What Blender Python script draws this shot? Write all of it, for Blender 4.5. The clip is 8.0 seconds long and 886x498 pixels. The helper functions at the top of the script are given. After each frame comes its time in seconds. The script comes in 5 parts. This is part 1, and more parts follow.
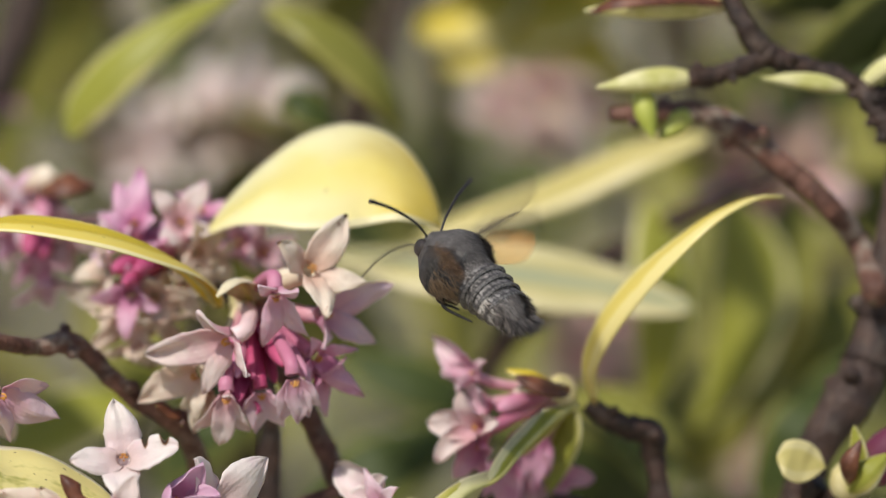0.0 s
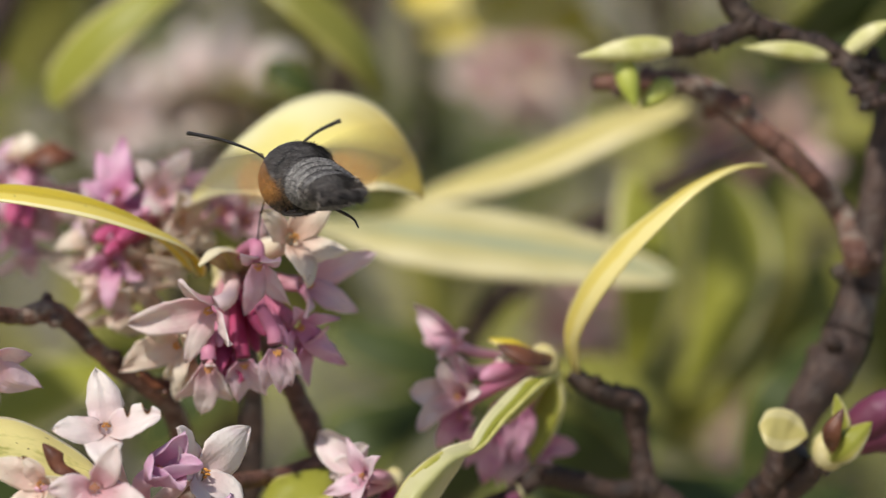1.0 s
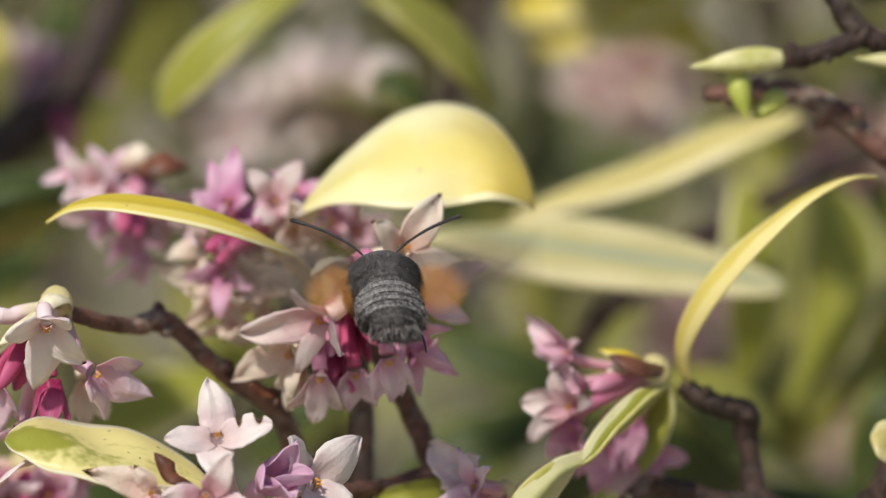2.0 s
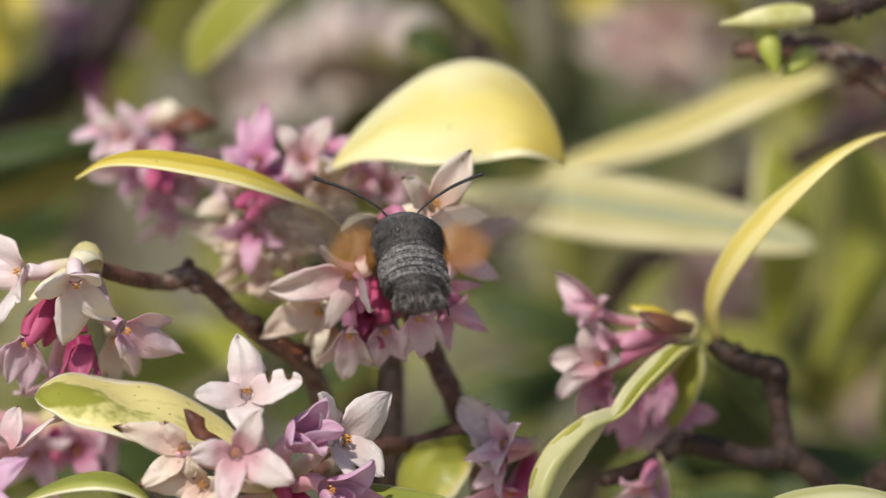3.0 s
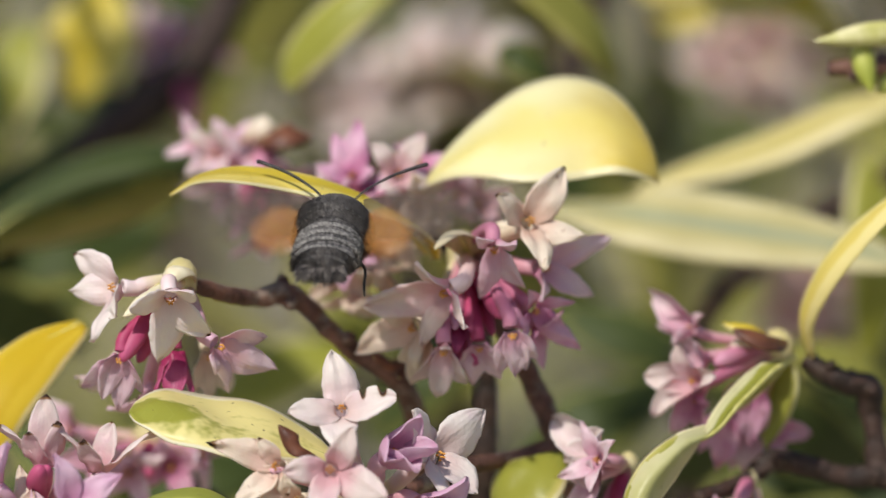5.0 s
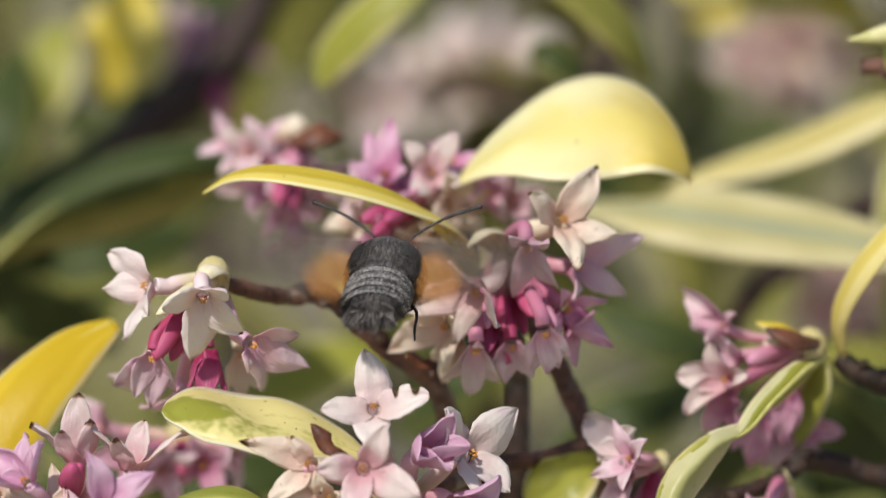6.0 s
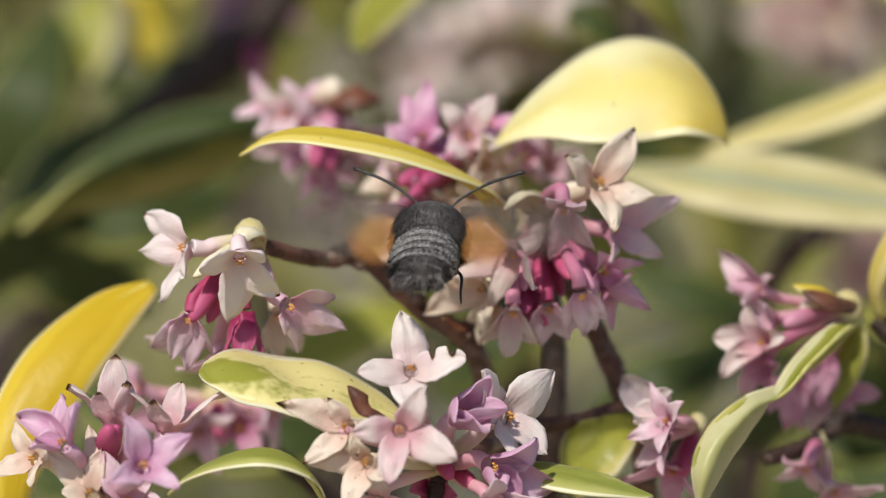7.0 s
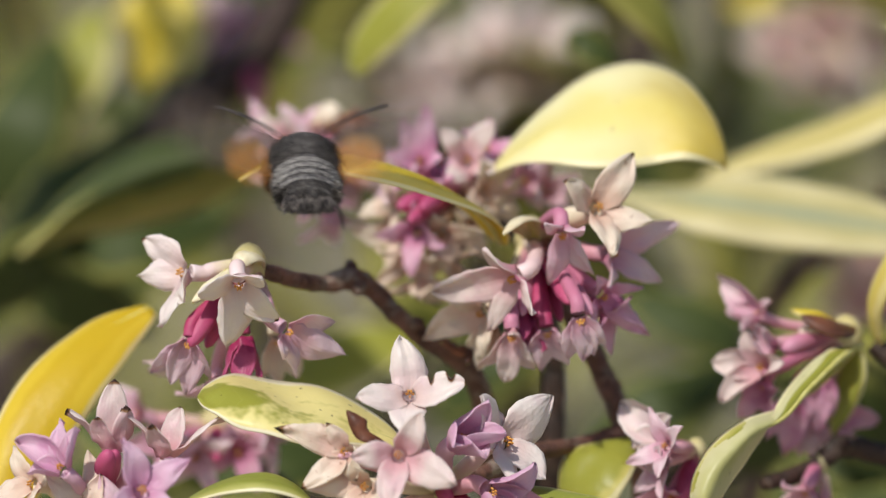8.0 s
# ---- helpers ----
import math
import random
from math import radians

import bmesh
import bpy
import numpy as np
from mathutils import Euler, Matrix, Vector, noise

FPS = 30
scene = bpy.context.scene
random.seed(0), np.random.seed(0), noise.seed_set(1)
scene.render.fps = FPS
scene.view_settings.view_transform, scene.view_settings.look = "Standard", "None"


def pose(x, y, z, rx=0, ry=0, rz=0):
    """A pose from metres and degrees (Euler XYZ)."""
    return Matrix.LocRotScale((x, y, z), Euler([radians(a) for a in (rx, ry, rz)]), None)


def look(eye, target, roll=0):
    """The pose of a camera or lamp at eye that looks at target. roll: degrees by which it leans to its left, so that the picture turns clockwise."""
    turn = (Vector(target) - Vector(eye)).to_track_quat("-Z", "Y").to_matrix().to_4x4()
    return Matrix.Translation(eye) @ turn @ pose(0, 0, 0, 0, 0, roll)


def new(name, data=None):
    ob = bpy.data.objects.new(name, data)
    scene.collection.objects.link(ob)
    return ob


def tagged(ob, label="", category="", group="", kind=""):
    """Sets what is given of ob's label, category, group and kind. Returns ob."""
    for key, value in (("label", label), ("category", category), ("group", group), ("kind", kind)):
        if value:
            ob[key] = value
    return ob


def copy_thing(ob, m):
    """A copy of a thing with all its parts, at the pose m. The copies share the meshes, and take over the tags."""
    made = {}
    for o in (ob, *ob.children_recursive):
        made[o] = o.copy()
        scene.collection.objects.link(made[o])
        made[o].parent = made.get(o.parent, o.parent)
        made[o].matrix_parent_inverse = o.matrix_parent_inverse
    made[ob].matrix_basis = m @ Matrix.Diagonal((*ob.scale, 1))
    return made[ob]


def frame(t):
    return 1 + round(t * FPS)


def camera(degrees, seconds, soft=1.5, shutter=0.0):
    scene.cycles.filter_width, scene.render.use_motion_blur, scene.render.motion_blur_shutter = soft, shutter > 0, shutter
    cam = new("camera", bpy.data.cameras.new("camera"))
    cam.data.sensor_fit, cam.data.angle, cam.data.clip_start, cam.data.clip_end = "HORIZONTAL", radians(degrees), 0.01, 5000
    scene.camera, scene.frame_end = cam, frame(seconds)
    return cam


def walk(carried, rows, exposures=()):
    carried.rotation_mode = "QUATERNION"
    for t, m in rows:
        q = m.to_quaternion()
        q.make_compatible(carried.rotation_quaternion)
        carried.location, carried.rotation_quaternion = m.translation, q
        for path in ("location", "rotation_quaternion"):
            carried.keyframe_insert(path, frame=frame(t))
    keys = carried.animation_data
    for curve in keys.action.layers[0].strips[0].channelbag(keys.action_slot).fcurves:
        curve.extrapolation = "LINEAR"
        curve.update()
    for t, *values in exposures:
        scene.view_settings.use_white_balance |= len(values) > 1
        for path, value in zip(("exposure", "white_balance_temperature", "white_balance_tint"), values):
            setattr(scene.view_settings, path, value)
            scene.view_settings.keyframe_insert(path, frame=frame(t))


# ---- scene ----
# Drawing sheet: x to the right and y down in units of 0.0803 mm, w away from the viewer in mm; the sheet faces the
# lens, tilted with the view down onto the shrub, and widens with w.
UNIT = 0.0803
REACH = 900.0
ORIGIN = Vector((0.0, 0.0, 0.9))
TILT = radians(10)
RIGHT = Vector((1, 0, 0))
AWAY = Vector((0, math.cos(TILT), -math.sin(TILT)))
UP = Vector((0, math.sin(TILT), math.cos(TILT)))


def S(x, y, w=0.0):
    """A place from the drawing sheet."""
    s = UNIT * (REACH + w) / REACH
    return ORIGIN + (RIGHT * ((x - 784) * s) + UP * ((441 - y) * s) + AWAY * w) / 1000


def D(right, up, near):
    """A direction: to the right, up, towards the viewer."""
    return (RIGHT * right + UP * up - AWAY * near).normalized()


# ---- camera ----
cam = camera(8.0, 8.0, soft=1.2, shutter=0.5)
cam.data.dof.use_dof = True
cam.data.dof.focus_distance = 0.874
cam.data.dof.aperture_fstop = 10.4
PATH = [
    (0.0, 271, 126), (0.2, 276, 124), (0.5, 304, 118), (0.8, 311, 92), (1.0, 302, 71), (1.2, 262, 76), (1.5, 193, 92), (1.7, 138, 103),
    (2.8, 75, 18), (3.0, 52, 13), (3.5, 0, 0), (4.0, -12, -10), (4.2, -22, 0), (4.5, -44, 22), (4.7, -72, 31), (5.8, -173, 61), (6.0, -172, 40),
    (6.5, -184, -11), (7.0, -237, -27), (7.5, -237, -13), (8.0, -235, 17)]
DRIFT = 0.10
walk(cam, [(t, look(S(784 + x * DRIFT, 441 - y * DRIFT) - AWAY * 0.9, S(784 + x, 441 - y))) for t, x, y in PATH])

# ---- light ----
SUN_FROM = D(-0.34, 0.68, 0.65)
world = bpy.data.worlds.new("world")
scene.world = world
world.use_nodes = True
sky = world.node_tree.nodes.new("ShaderNodeTexSky")
sky.sky_type = "NISHITA"
sky.sun_disc = False
sky.sun_elevation = math.asin(SUN_FROM.z)
sky.sun_rotation = math.atan2(SUN_FROM.x, SUN_FROM.y)
background = world.node_tree.nodes["Background"]
background.inputs["Strength"].default_value = 0.10
world.node_tree.links.new(sky.outputs[0], background.inputs["Color"])
sun_data = bpy.data.lights.new("sun", "SUN")
sun_data.energy, sun_data.angle, sun_data.color = 3.9, radians(2.0), (1.0, 0.955, 0.88)
new("sun", sun_data).matrix_world = look(SUN_FROM * 10, (0, 0, 0))
scene.view_settings.exposure = 0.0


# ---- materials ----
def mk(name):
    m = bpy.data.materials.new(name)
    m.use_nodes = True
    return m, m.node_tree, m.node_tree.nodes["Principled BSDF"]


def grain(nt, scale, detail=4.0, rough=0.55, vec=None):
    n = nt.nodes.new("ShaderNodeTexNoise")
    n.inputs["Scale"].default_value, n.inputs["Detail"].default_value, n.inputs["Roughness"].default_value = scale, detail, rough
    nt.links.new(vec if vec else coords(nt, "Object"), n.inputs["Vector"])
    return n.outputs["Fac"]


def coords(nt, which):
    return nt.nodes.new("ShaderNodeTexCoord").outputs[which]


def calc(nt, op, a, b=0.0, c=0.0):
    n = nt.nodes.new("ShaderNodeMath")
    n.operation = op
    for socket, value in zip(n.inputs, (a, b, c)):
        if isinstance(value, (int, float)):
            socket.default_value = value
        else:
            nt.links.new(value, socket)
    return n.outputs[0]


def step(nt, value, low, high):
    n = nt.nodes.new("ShaderNodeMapRange")
    n.interpolation_type = "SMOOTHSTEP"
    n.inputs["From Min"].default_value, n.inputs["From Max"].default_value = low, high
    nt.links.new(value, n.inputs["Value"])
    return n.outputs["Result"]


def blend(nt, fac, a, b, way="MIX"):
    n = nt.nodes.new("ShaderNodeMix")
    n.data_type, n.blend_type = "RGBA", way
    for socket, value in ((n.inputs[0], fac), (n.inputs[6], a), (n.inputs[7], b)):
        if isinstance(value, tuple):
            socket.default_value = (*value, 1)
        elif isinstance(value, (int, float)):
            socket.default_value = value
        else:
            nt.links.new(value, socket)
    return n.outputs[2]


def axis(nt, vec, index):
    n = nt.nodes.new("ShaderNodeSeparateXYZ")
    nt.links.new(vec, n.inputs[0])
    return n.outputs[index]


def chance(nt):
    return nt.nodes.new("ShaderNodeObjectInfo").outputs["Random"]


def relief(nt, bsdf, height, strength, distance):
    n = nt.nodes.new("ShaderNodeBump")
    n.inputs["Strength"].default_value, n.inputs["Distance"].default_value = strength, distance
    nt.links.new(height, n.inputs["Height"])
    nt.links.new(n.outputs[0], bsdf.inputs["Normal"])
    return n.outputs[0]


def thin(nt, bsdf, colour, share):
    """Lets a share of the light through a blade or petal."""
    t = nt.nodes.new("ShaderNodeBsdfTranslucent")
    nt.links.new(colour, t.inputs["Color"])
    mix = nt.nodes.new("ShaderNodeMixShader")
    mix.inputs[0].default_value = share
    out = nt.nodes["Material Output"]
    nt.links.new(bsdf.outputs[0], mix.inputs[1])
    nt.links.new(t.outputs[0], mix.inputs[2])
    nt.links.new(mix.outputs[0], out.inputs["Surface"])


def petal_material(name, base, tip, blush, share=0.30, bruises=0.0):
    """From the base colour at the throat to the tip colour, with blotches of blush, fine veins along the petal and browned wear."""
    m, nt, b = mk(name)
    uv = coords(nt, "UV")
    along = axis(nt, uv, 0)
    soft = grain(nt, 260, 3)
    col = blend(nt, step(nt, calc(nt, "ADD", along, calc(nt, "MULTIPLY_ADD", soft, 0.5, -0.25)), 0.08, 0.68), base, tip)
    col = blend(nt, calc(nt, "MULTIPLY", step(nt, grain(nt, 210, 3), 0.42, 0.72), calc(nt, "MULTIPLY_ADD", chance(nt), 0.65, 0.15)), col, blush)
    vein = nt.nodes.new("ShaderNodeTexWave")
    vein.wave_type, vein.bands_direction = "BANDS", "Y"
    vein.inputs["Scale"].default_value, vein.inputs["Distortion"].default_value, vein.inputs["Detail"].default_value = 2.6, 1.6, 2.0
    nt.links.new(uv, vein.inputs["Vector"])
    col = blend(nt, calc(nt, "MULTIPLY", vein.outputs["Fac"], 0.05), col, blush)
    # Margins paler than the tip: rim light put into the petal's colour.
    rim = calc(nt, "ABSOLUTE", calc(nt, "MULTIPLY_ADD", axis(nt, uv, 1), 2.0, -1.0))
    col = blend(nt, calc(nt, "MULTIPLY", step(nt, calc(nt, "ADD", rim, calc(nt, "MULTIPLY_ADD", grain(nt, 600, 3), 0.8, -0.4)), 0.75, 1.05), 0.35), col, tuple(min(0.86, c * 1.06 + 0.03) for c in tip))
    col = blend(nt, calc(nt, "MULTIPLY", step(nt, grain(nt, 1300, 4, 0.7), 0.55, 0.75), 0.30), col, blush)
    if bruises:
        spot = step(nt, grain(nt, 640, 3, 0.6), 0.80 - 0.17 * bruises, 0.83 - 0.17 * bruises)
        col = blend(nt, calc(nt, "MULTIPLY", spot, bruises * 0.8), col, (0.34, 0.16, 0.08))
    wear = nt.nodes.new("ShaderNodeAttribute")
    wear.attribute_name = "wear"
    worn = calc(nt, "ADD", wear.outputs["Fac"], calc(nt, "MULTIPLY_ADD", grain(nt, 900, 4, 0.7), 0.6, -0.3))
    col = blend(nt, step(nt, worn, 0.30, 0.55), col, (0.30, 0.15, 0.06))
    col = blend(nt, step(nt, worn, 0.55, 0.80), col, (0.045, 0.018, 0.010))
    nt.links.new(col, b.inputs["Base Color"])
    b.inputs["Roughness"].default_value = 0.45
    b.inputs["Specular IOR Level"].default_value = 0.4
    relief(nt, b, calc(nt, "ADD", calc(nt, "ADD", grain(nt, 1500, 2), calc(nt, "MULTIPLY", grain(nt, 430, 3), 1.6)), calc(nt, "MULTIPLY", vein.outputs["Fac"], 0.15)), 0.42, 0.00025)
    thin(nt, b, col, share)
    return m


def plain_material(name, dark, light, scale, rough=0.6, bump=0.3, depth=0.0004, share=0.0):
    m, nt, b = mk(name)
    n = grain(nt, scale, 6, 0.6)
    col = blend(nt, step(nt, n, 0.3, 0.7), dark, light)
    col = blend(nt, calc(nt, "MULTIPLY", chance(nt), 0.25), col, dark)
    nt.links.new(col, b.inputs["Base Color"])
    b.inputs["Roughness"].default_value = rough
    relief(nt, b, grain(nt, scale * 4, 4), bump, depth)
    if share:
        thin(nt, b, col, share)
    return m


def leaf_material(name, heart, margin, reach, ragged, share=0.3, rough=0.36, speckle=0.0, stripe=None, soft=0.12, rim=None, patch=90, bias=0.0, end=None):
    """heart: the colour along the midrib, out to reach of the half-width; margin: the colour outside it."""
    m, nt, b = mk(name)
    uv = coords(nt, "UV")
    across = calc(nt, "ABSOLUTE", calc(nt, "MULTIPLY_ADD", axis(nt, uv, 1), 2.0, -1.0))
    n = grain(nt, patch, 3, 0.6)
    edge = calc(nt, "ADD", across, calc(nt, "MULTIPLY_ADD", n, ragged * 2, -ragged))
    if bias:
        edge = calc(nt, "ADD", edge, calc(nt, "MULTIPLY_ADD", axis(nt, uv, 0), -bias, 0.62 * bias))
    col = blend(nt, step(nt, edge, reach - soft, reach + soft), heart, margin)
    if end:
        col = blend(nt, step(nt, calc(nt, "ADD", axis(nt, uv, 0), calc(nt, "MULTIPLY_ADD", n, 0.4, -0.2)), 0.35, 0.85), col, end)
    if stripe:
        col = blend(nt, step(nt, calc(nt, "ADD", across, calc(nt, "MULTIPLY", grain(nt, 60, 2), 0.3)), 0.50, 0.25), col, stripe)
    col = blend(nt, calc(nt, "MULTIPLY", step(nt, grain(nt, 35, 4), 0.35, 0.75), 0.35), col, heart)
    side = calc(nt, "SUBTRACT", calc(nt, "MULTIPLY", axis(nt, uv, 0), 13.0), calc(nt, "MULTIPLY", across, 2.2))
    vein = step(nt, calc(nt, "ABSOLUTE", calc(nt, "SUBTRACT", calc(nt, "FRACT", calc(nt, "ADD", side, calc(nt, "MULTIPLY", n, 0.7))), 0.5)), 0.10, 0.0)
    col = blend(nt, calc(nt, "MULTIPLY", vein, 0.03), col, margin)
    if rim:
        col = blend(nt, step(nt, calc(nt, "ADD", across, calc(nt, "MULTIPLY_ADD", n, 0.16, -0.08)), 0.84, 0.93), col, rim)
    if speckle:
        col = blend(nt, calc(nt, "MULTIPLY", step(nt, grain(nt, 700, 2), 0.70, 0.74), speckle), col, (0.10, 0.06, 0.02))
    nt.links.new(col, b.inputs["Base Color"])
    nt.links.new(calc(nt, "MULTIPLY_ADD", grain(nt, 240, 3), 0.25, rough - 0.1), b.inputs["Roughness"])
    b.inputs["Specular IOR Level"].default_value = 0.35
    relief(nt, b, calc(nt, "ADD", calc(nt, "MULTIPLY", vein, -0.06), calc(nt, "MULTIPLY", grain(nt, 900, 3), 0.5)), 0.35, 0.0004)
    thin(nt, b, col, share)
    return m


def bark_material(name, dark, light, patch):
    m, nt, b = mk(name)
    n = grain(nt, 320, 8, 0.65)
    col = blend(nt, step(nt, n, 0.35, 0.68), dark, light)
    col = blend(nt, step(nt, grain(nt, 130, 5, 0.7), 0.54, 0.68), col, patch)
    pore = step(nt, grain(nt, 1400, 2), 0.62, 0.70)
    col = blend(nt, calc(nt, "MULTIPLY", pore, 0.3), col, (0.17, 0.12, 0.085))
    nt.links.new(col, b.inputs["Base Color"])
    b.inputs["Roughness"].default_value = 0.62
    relief(nt, b, calc(nt, "ADD", n, grain(nt, 900, 5)), 0.8, 0.0006)
    return m


PETAL = {
    "white": (petal_material("petal_white", (0.74, 0.43, 0.46), (0.84, 0.73, 0.68), (0.76, 0.48, 0.53), 0.36, 0.5),
              petal_material("petal_white_back", (0.72, 0.36, 0.41), (0.80, 0.63, 0.61), (0.70, 0.33, 0.43), 0.36)),
    "snow": (petal_material("petal_snow", (0.77, 0.60, 0.56), (0.85, 0.77, 0.71), (0.77, 0.58, 0.62), 0.28, 0.5),
             petal_material("petal_snow_back", (0.76, 0.50, 0.53), (0.82, 0.69, 0.68), (0.74, 0.44, 0.51), 0.30)),
    "cream": (petal_material("petal_cream", (0.77, 0.55, 0.43), (0.85, 0.75, 0.61), (0.77, 0.51, 0.44), 0.32, 0.8),
              petal_material("petal_cream_back", (0.74, 0.48, 0.38), (0.82, 0.68, 0.55), (0.70, 0.36, 0.33), 0.32)),
    "pale": (petal_material("petal_pale", (0.73, 0.41, 0.51), (0.84, 0.68, 0.71), (0.72, 0.40, 0.53), 0.36, 0.3),
             petal_material("petal_pale_back", (0.70, 0.33, 0.44), (0.80, 0.58, 0.63), (0.66, 0.28, 0.43), 0.36)),
    "pink": (petal_material("petal_pink", (0.63, 0.23, 0.39), (0.79, 0.50, 0.62), (0.61, 0.21, 0.43), 0.32),
             petal_material("petal_pink_back", (0.58, 0.16, 0.32), (0.74, 0.40, 0.53), (0.53, 0.12, 0.32), 0.32)),
    "mauve": (petal_material("petal_mauve", (0.67, 0.35, 0.50), (0.79, 0.56, 0.67), (0.66, 0.30, 0.51), 0.34),
              petal_material("petal_mauve_back", (0.68, 0.36, 0.52), (0.80, 0.55, 0.70), (0.66, 0.29, 0.54), 0.38)),
    "deep": (petal_material("petal_deep", (0.40, 0.036, 0.12), (0.56, 0.14, 0.26), (0.33, 0.025, 0.10), 0.25),
             petal_material("petal_deep_back", (0.37, 0.029, 0.11), (0.49, 0.095, 0.21), (0.30, 0.019, 0.085), 0.25)),
}


def tube_material(name, foot, middle, mouth):
    """A corolla tube whose colour changes from its foot to its mouth."""
    m, nt, b = mk(name)
    along = axis(nt, coords(nt, "UV"), 0)
    n = grain(nt, 260, 4)
    shift = calc(nt, "ADD", along, calc(nt, "MULTIPLY_ADD", n, 0.3, -0.15))
    col = blend(nt, step(nt, shift, 0.05, 0.35), foot, middle)
    col = blend(nt, step(nt, shift, 0.55, 0.95), col, mouth)
    col = blend(nt, calc(nt, "MULTIPLY", chance(nt), 0.3), col, mouth)
    nt.links.new(col, b.inputs["Base Color"])
    b.inputs["Roughness"].default_value = 0.55
    relief(nt, b, grain(nt, 900, 4), 0.3, 0.0003)
    thin(nt, b, col, 0.2)
    return m


TUBE = {
    "white": tube_material("tube_white", (0.80, 0.66, 0.46), (0.86, 0.62, 0.60), (0.88, 0.70, 0.70)),
    "cream": tube_material("tube_cream", (0.70, 0.60, 0.30), (0.86, 0.72, 0.50), (0.88, 0.76, 0.60)),
    "pale": tube_material("tube_pale", (0.74, 0.54, 0.40), (0.72, 0.36, 0.42), (0.80, 0.48, 0.56)),
    "pink": tube_material("tube_pink", (0.60, 0.36, 0.30), (0.55, 0.17, 0.28), (0.70, 0.33, 0.45)),
    "mauve": tube_material("tube_mauve", (0.62, 0.44, 0.36), (0.66, 0.38, 0.46), (0.74, 0.48, 0.60)),
    "snow": tube_material("tube_snow", (0.72, 0.62, 0.30), (0.84, 0.64, 0.62), (0.88, 0.76, 0.76)),
    "plum": tube_material("tube_plum", (0.36, 0.30, 0.08), (0.15, 0.028, 0.062), (0.23, 0.06, 0.13)),
    "deep": tube_material("tube_deep", (0.52, 0.22, 0.18), (0.43, 0.036, 0.12), (0.56, 0.10, 0.22)),
}
STAMEN = plain_material("stamen", (0.60, 0.24, 0.03), (0.78, 0.42, 0.10), 900, 0.7)
CALYX = plain_material("calyx", (0.52, 0.44, 0.17), (0.72, 0.63, 0.36), 260, 0.55, 0.3, 0.0003, 0.1)
CREAM_BRACT = plain_material("bract_cream", (0.74, 0.63, 0.40), (0.86, 0.79, 0.58), 260, 0.5, 0.3, 0.0003, 0.1)
BRACT = plain_material("bract", (0.07, 0.022, 0.012), (0.20, 0.07, 0.03), 300, 0.5)
BUD_SKIN = plain_material("bud_skin", (0.52, 0.50, 0.15), (0.80, 0.74, 0.42), 240, 0.42, 0.2, 0.0002, 0.1)
GREEN_BUD = plain_material("bud_green", (0.34, 0.38, 0.05), (0.56, 0.56, 0.14), 240, 0.42, 0.2, 0.0002, 0.1)
YELLOW = leaf_material("leaf_yellow", (0.70, 0.54, 0.05), (0.82, 0.68, 0.16), 0.45, 0.45, 0.30, 0.40, 0.3, None, 0.12, (0.90, 0.82, 0.46))
CREAM_LEAF = leaf_material("leaf_pale_yellow", (0.80, 0.66, 0.16), (0.88, 0.78, 0.34), 0.35, 0.5, 0.28, 0.33, 0.2)
GOLD = leaf_material("leaf_golden", (0.66, 0.46, 0.02), (0.77, 0.57, 0.045), 0.5, 0.4, 0.32, 0.40, 0.2, None, 0.12, (0.88, 0.76, 0.36))
VARIEGATED = leaf_material("leaf_variegated", (0.34, 0.345, 0.05), (0.83, 0.74, 0.31), 0.35, 1.5, 0.25, 0.36, 0.8, None, 0.30, (0.92, 0.87, 0.66), 150, 1.5)
LIME = leaf_material("leaf_lime", (0.36, 0.36, 0.055), (0.64, 0.58, 0.17), 0.75, 0.4, 0.32, 0.40, 0.2, None, 0.12, (0.84, 0.78, 0.46))
GREEN = leaf_material("leaf_green", (0.066, 0.090, 0.022), (0.35, 0.35, 0.09), 0.80, 0.2, 0.3, 0.52)
STRIPED = leaf_material("leaf_striped", (0.58, 0.52, 0.24), (0.74, 0.67, 0.39), 0.6, 0.4, 0.28, 0.40, 0.0, (0.37, 0.41, 0.27))
# Ivory's golden end colour paints in the tip's turning away from the sun.
IVORY = leaf_material("leaf_ivory", (0.90, 0.79, 0.28), (0.93, 0.87, 0.50), 0.4, 0.7, 0.22, 0.30, 0.3, None, 0.4, (0.90, 0.82, 0.50), end=(0.70, 0.50, 0.04))
CELADON = leaf_material("leaf_celadon", (0.52, 0.50, 0.20), (0.70, 0.66, 0.38), 0.4, 0.8, 0.28, 0.42, 0.2, None, 0.4, (0.88, 0.82, 0.52))
ARCHED = leaf_material("leaf_green_cream_edge", (0.30, 0.33, 0.06), (0.52, 0.51, 0.16), 0.6, 0.5, 0.25, 0.36, 0.3, None, 0.25, (0.88, 0.83, 0.56))
STRAW = leaf_material("leaf_straw", (0.62, 0.53, 0.19), (0.76, 0.67, 0.34), 0.5, 0.4, 0.28, 0.34)
OLIVE = leaf_material("leaf_olive", (0.27, 0.265, 0.055), (0.50, 0.45, 0.13), 0.75, 0.3, 0.35, 0.38)
RIB = plain_material("leaf_rib", (0.50, 0.46, 0.12), (0.66, 0.60, 0.24), 500, 0.45)
BARK = bark_material("bark_brown", (0.016, 0.008, 0.005), (0.062, 0.029, 0.018), (0.085, 0.055, 0.038))
BARK_RED = bark_material("bark_red_brown", (0.060, 0.024, 0.015), (0.20, 0.090, 0.060), (0.26, 0.21, 0.165))
BARK_OLD = bark_material("bark_grey", (0.028, 0.014, 0.010), (0.078, 0.043, 0.030), (0.13, 0.10, 0.078))


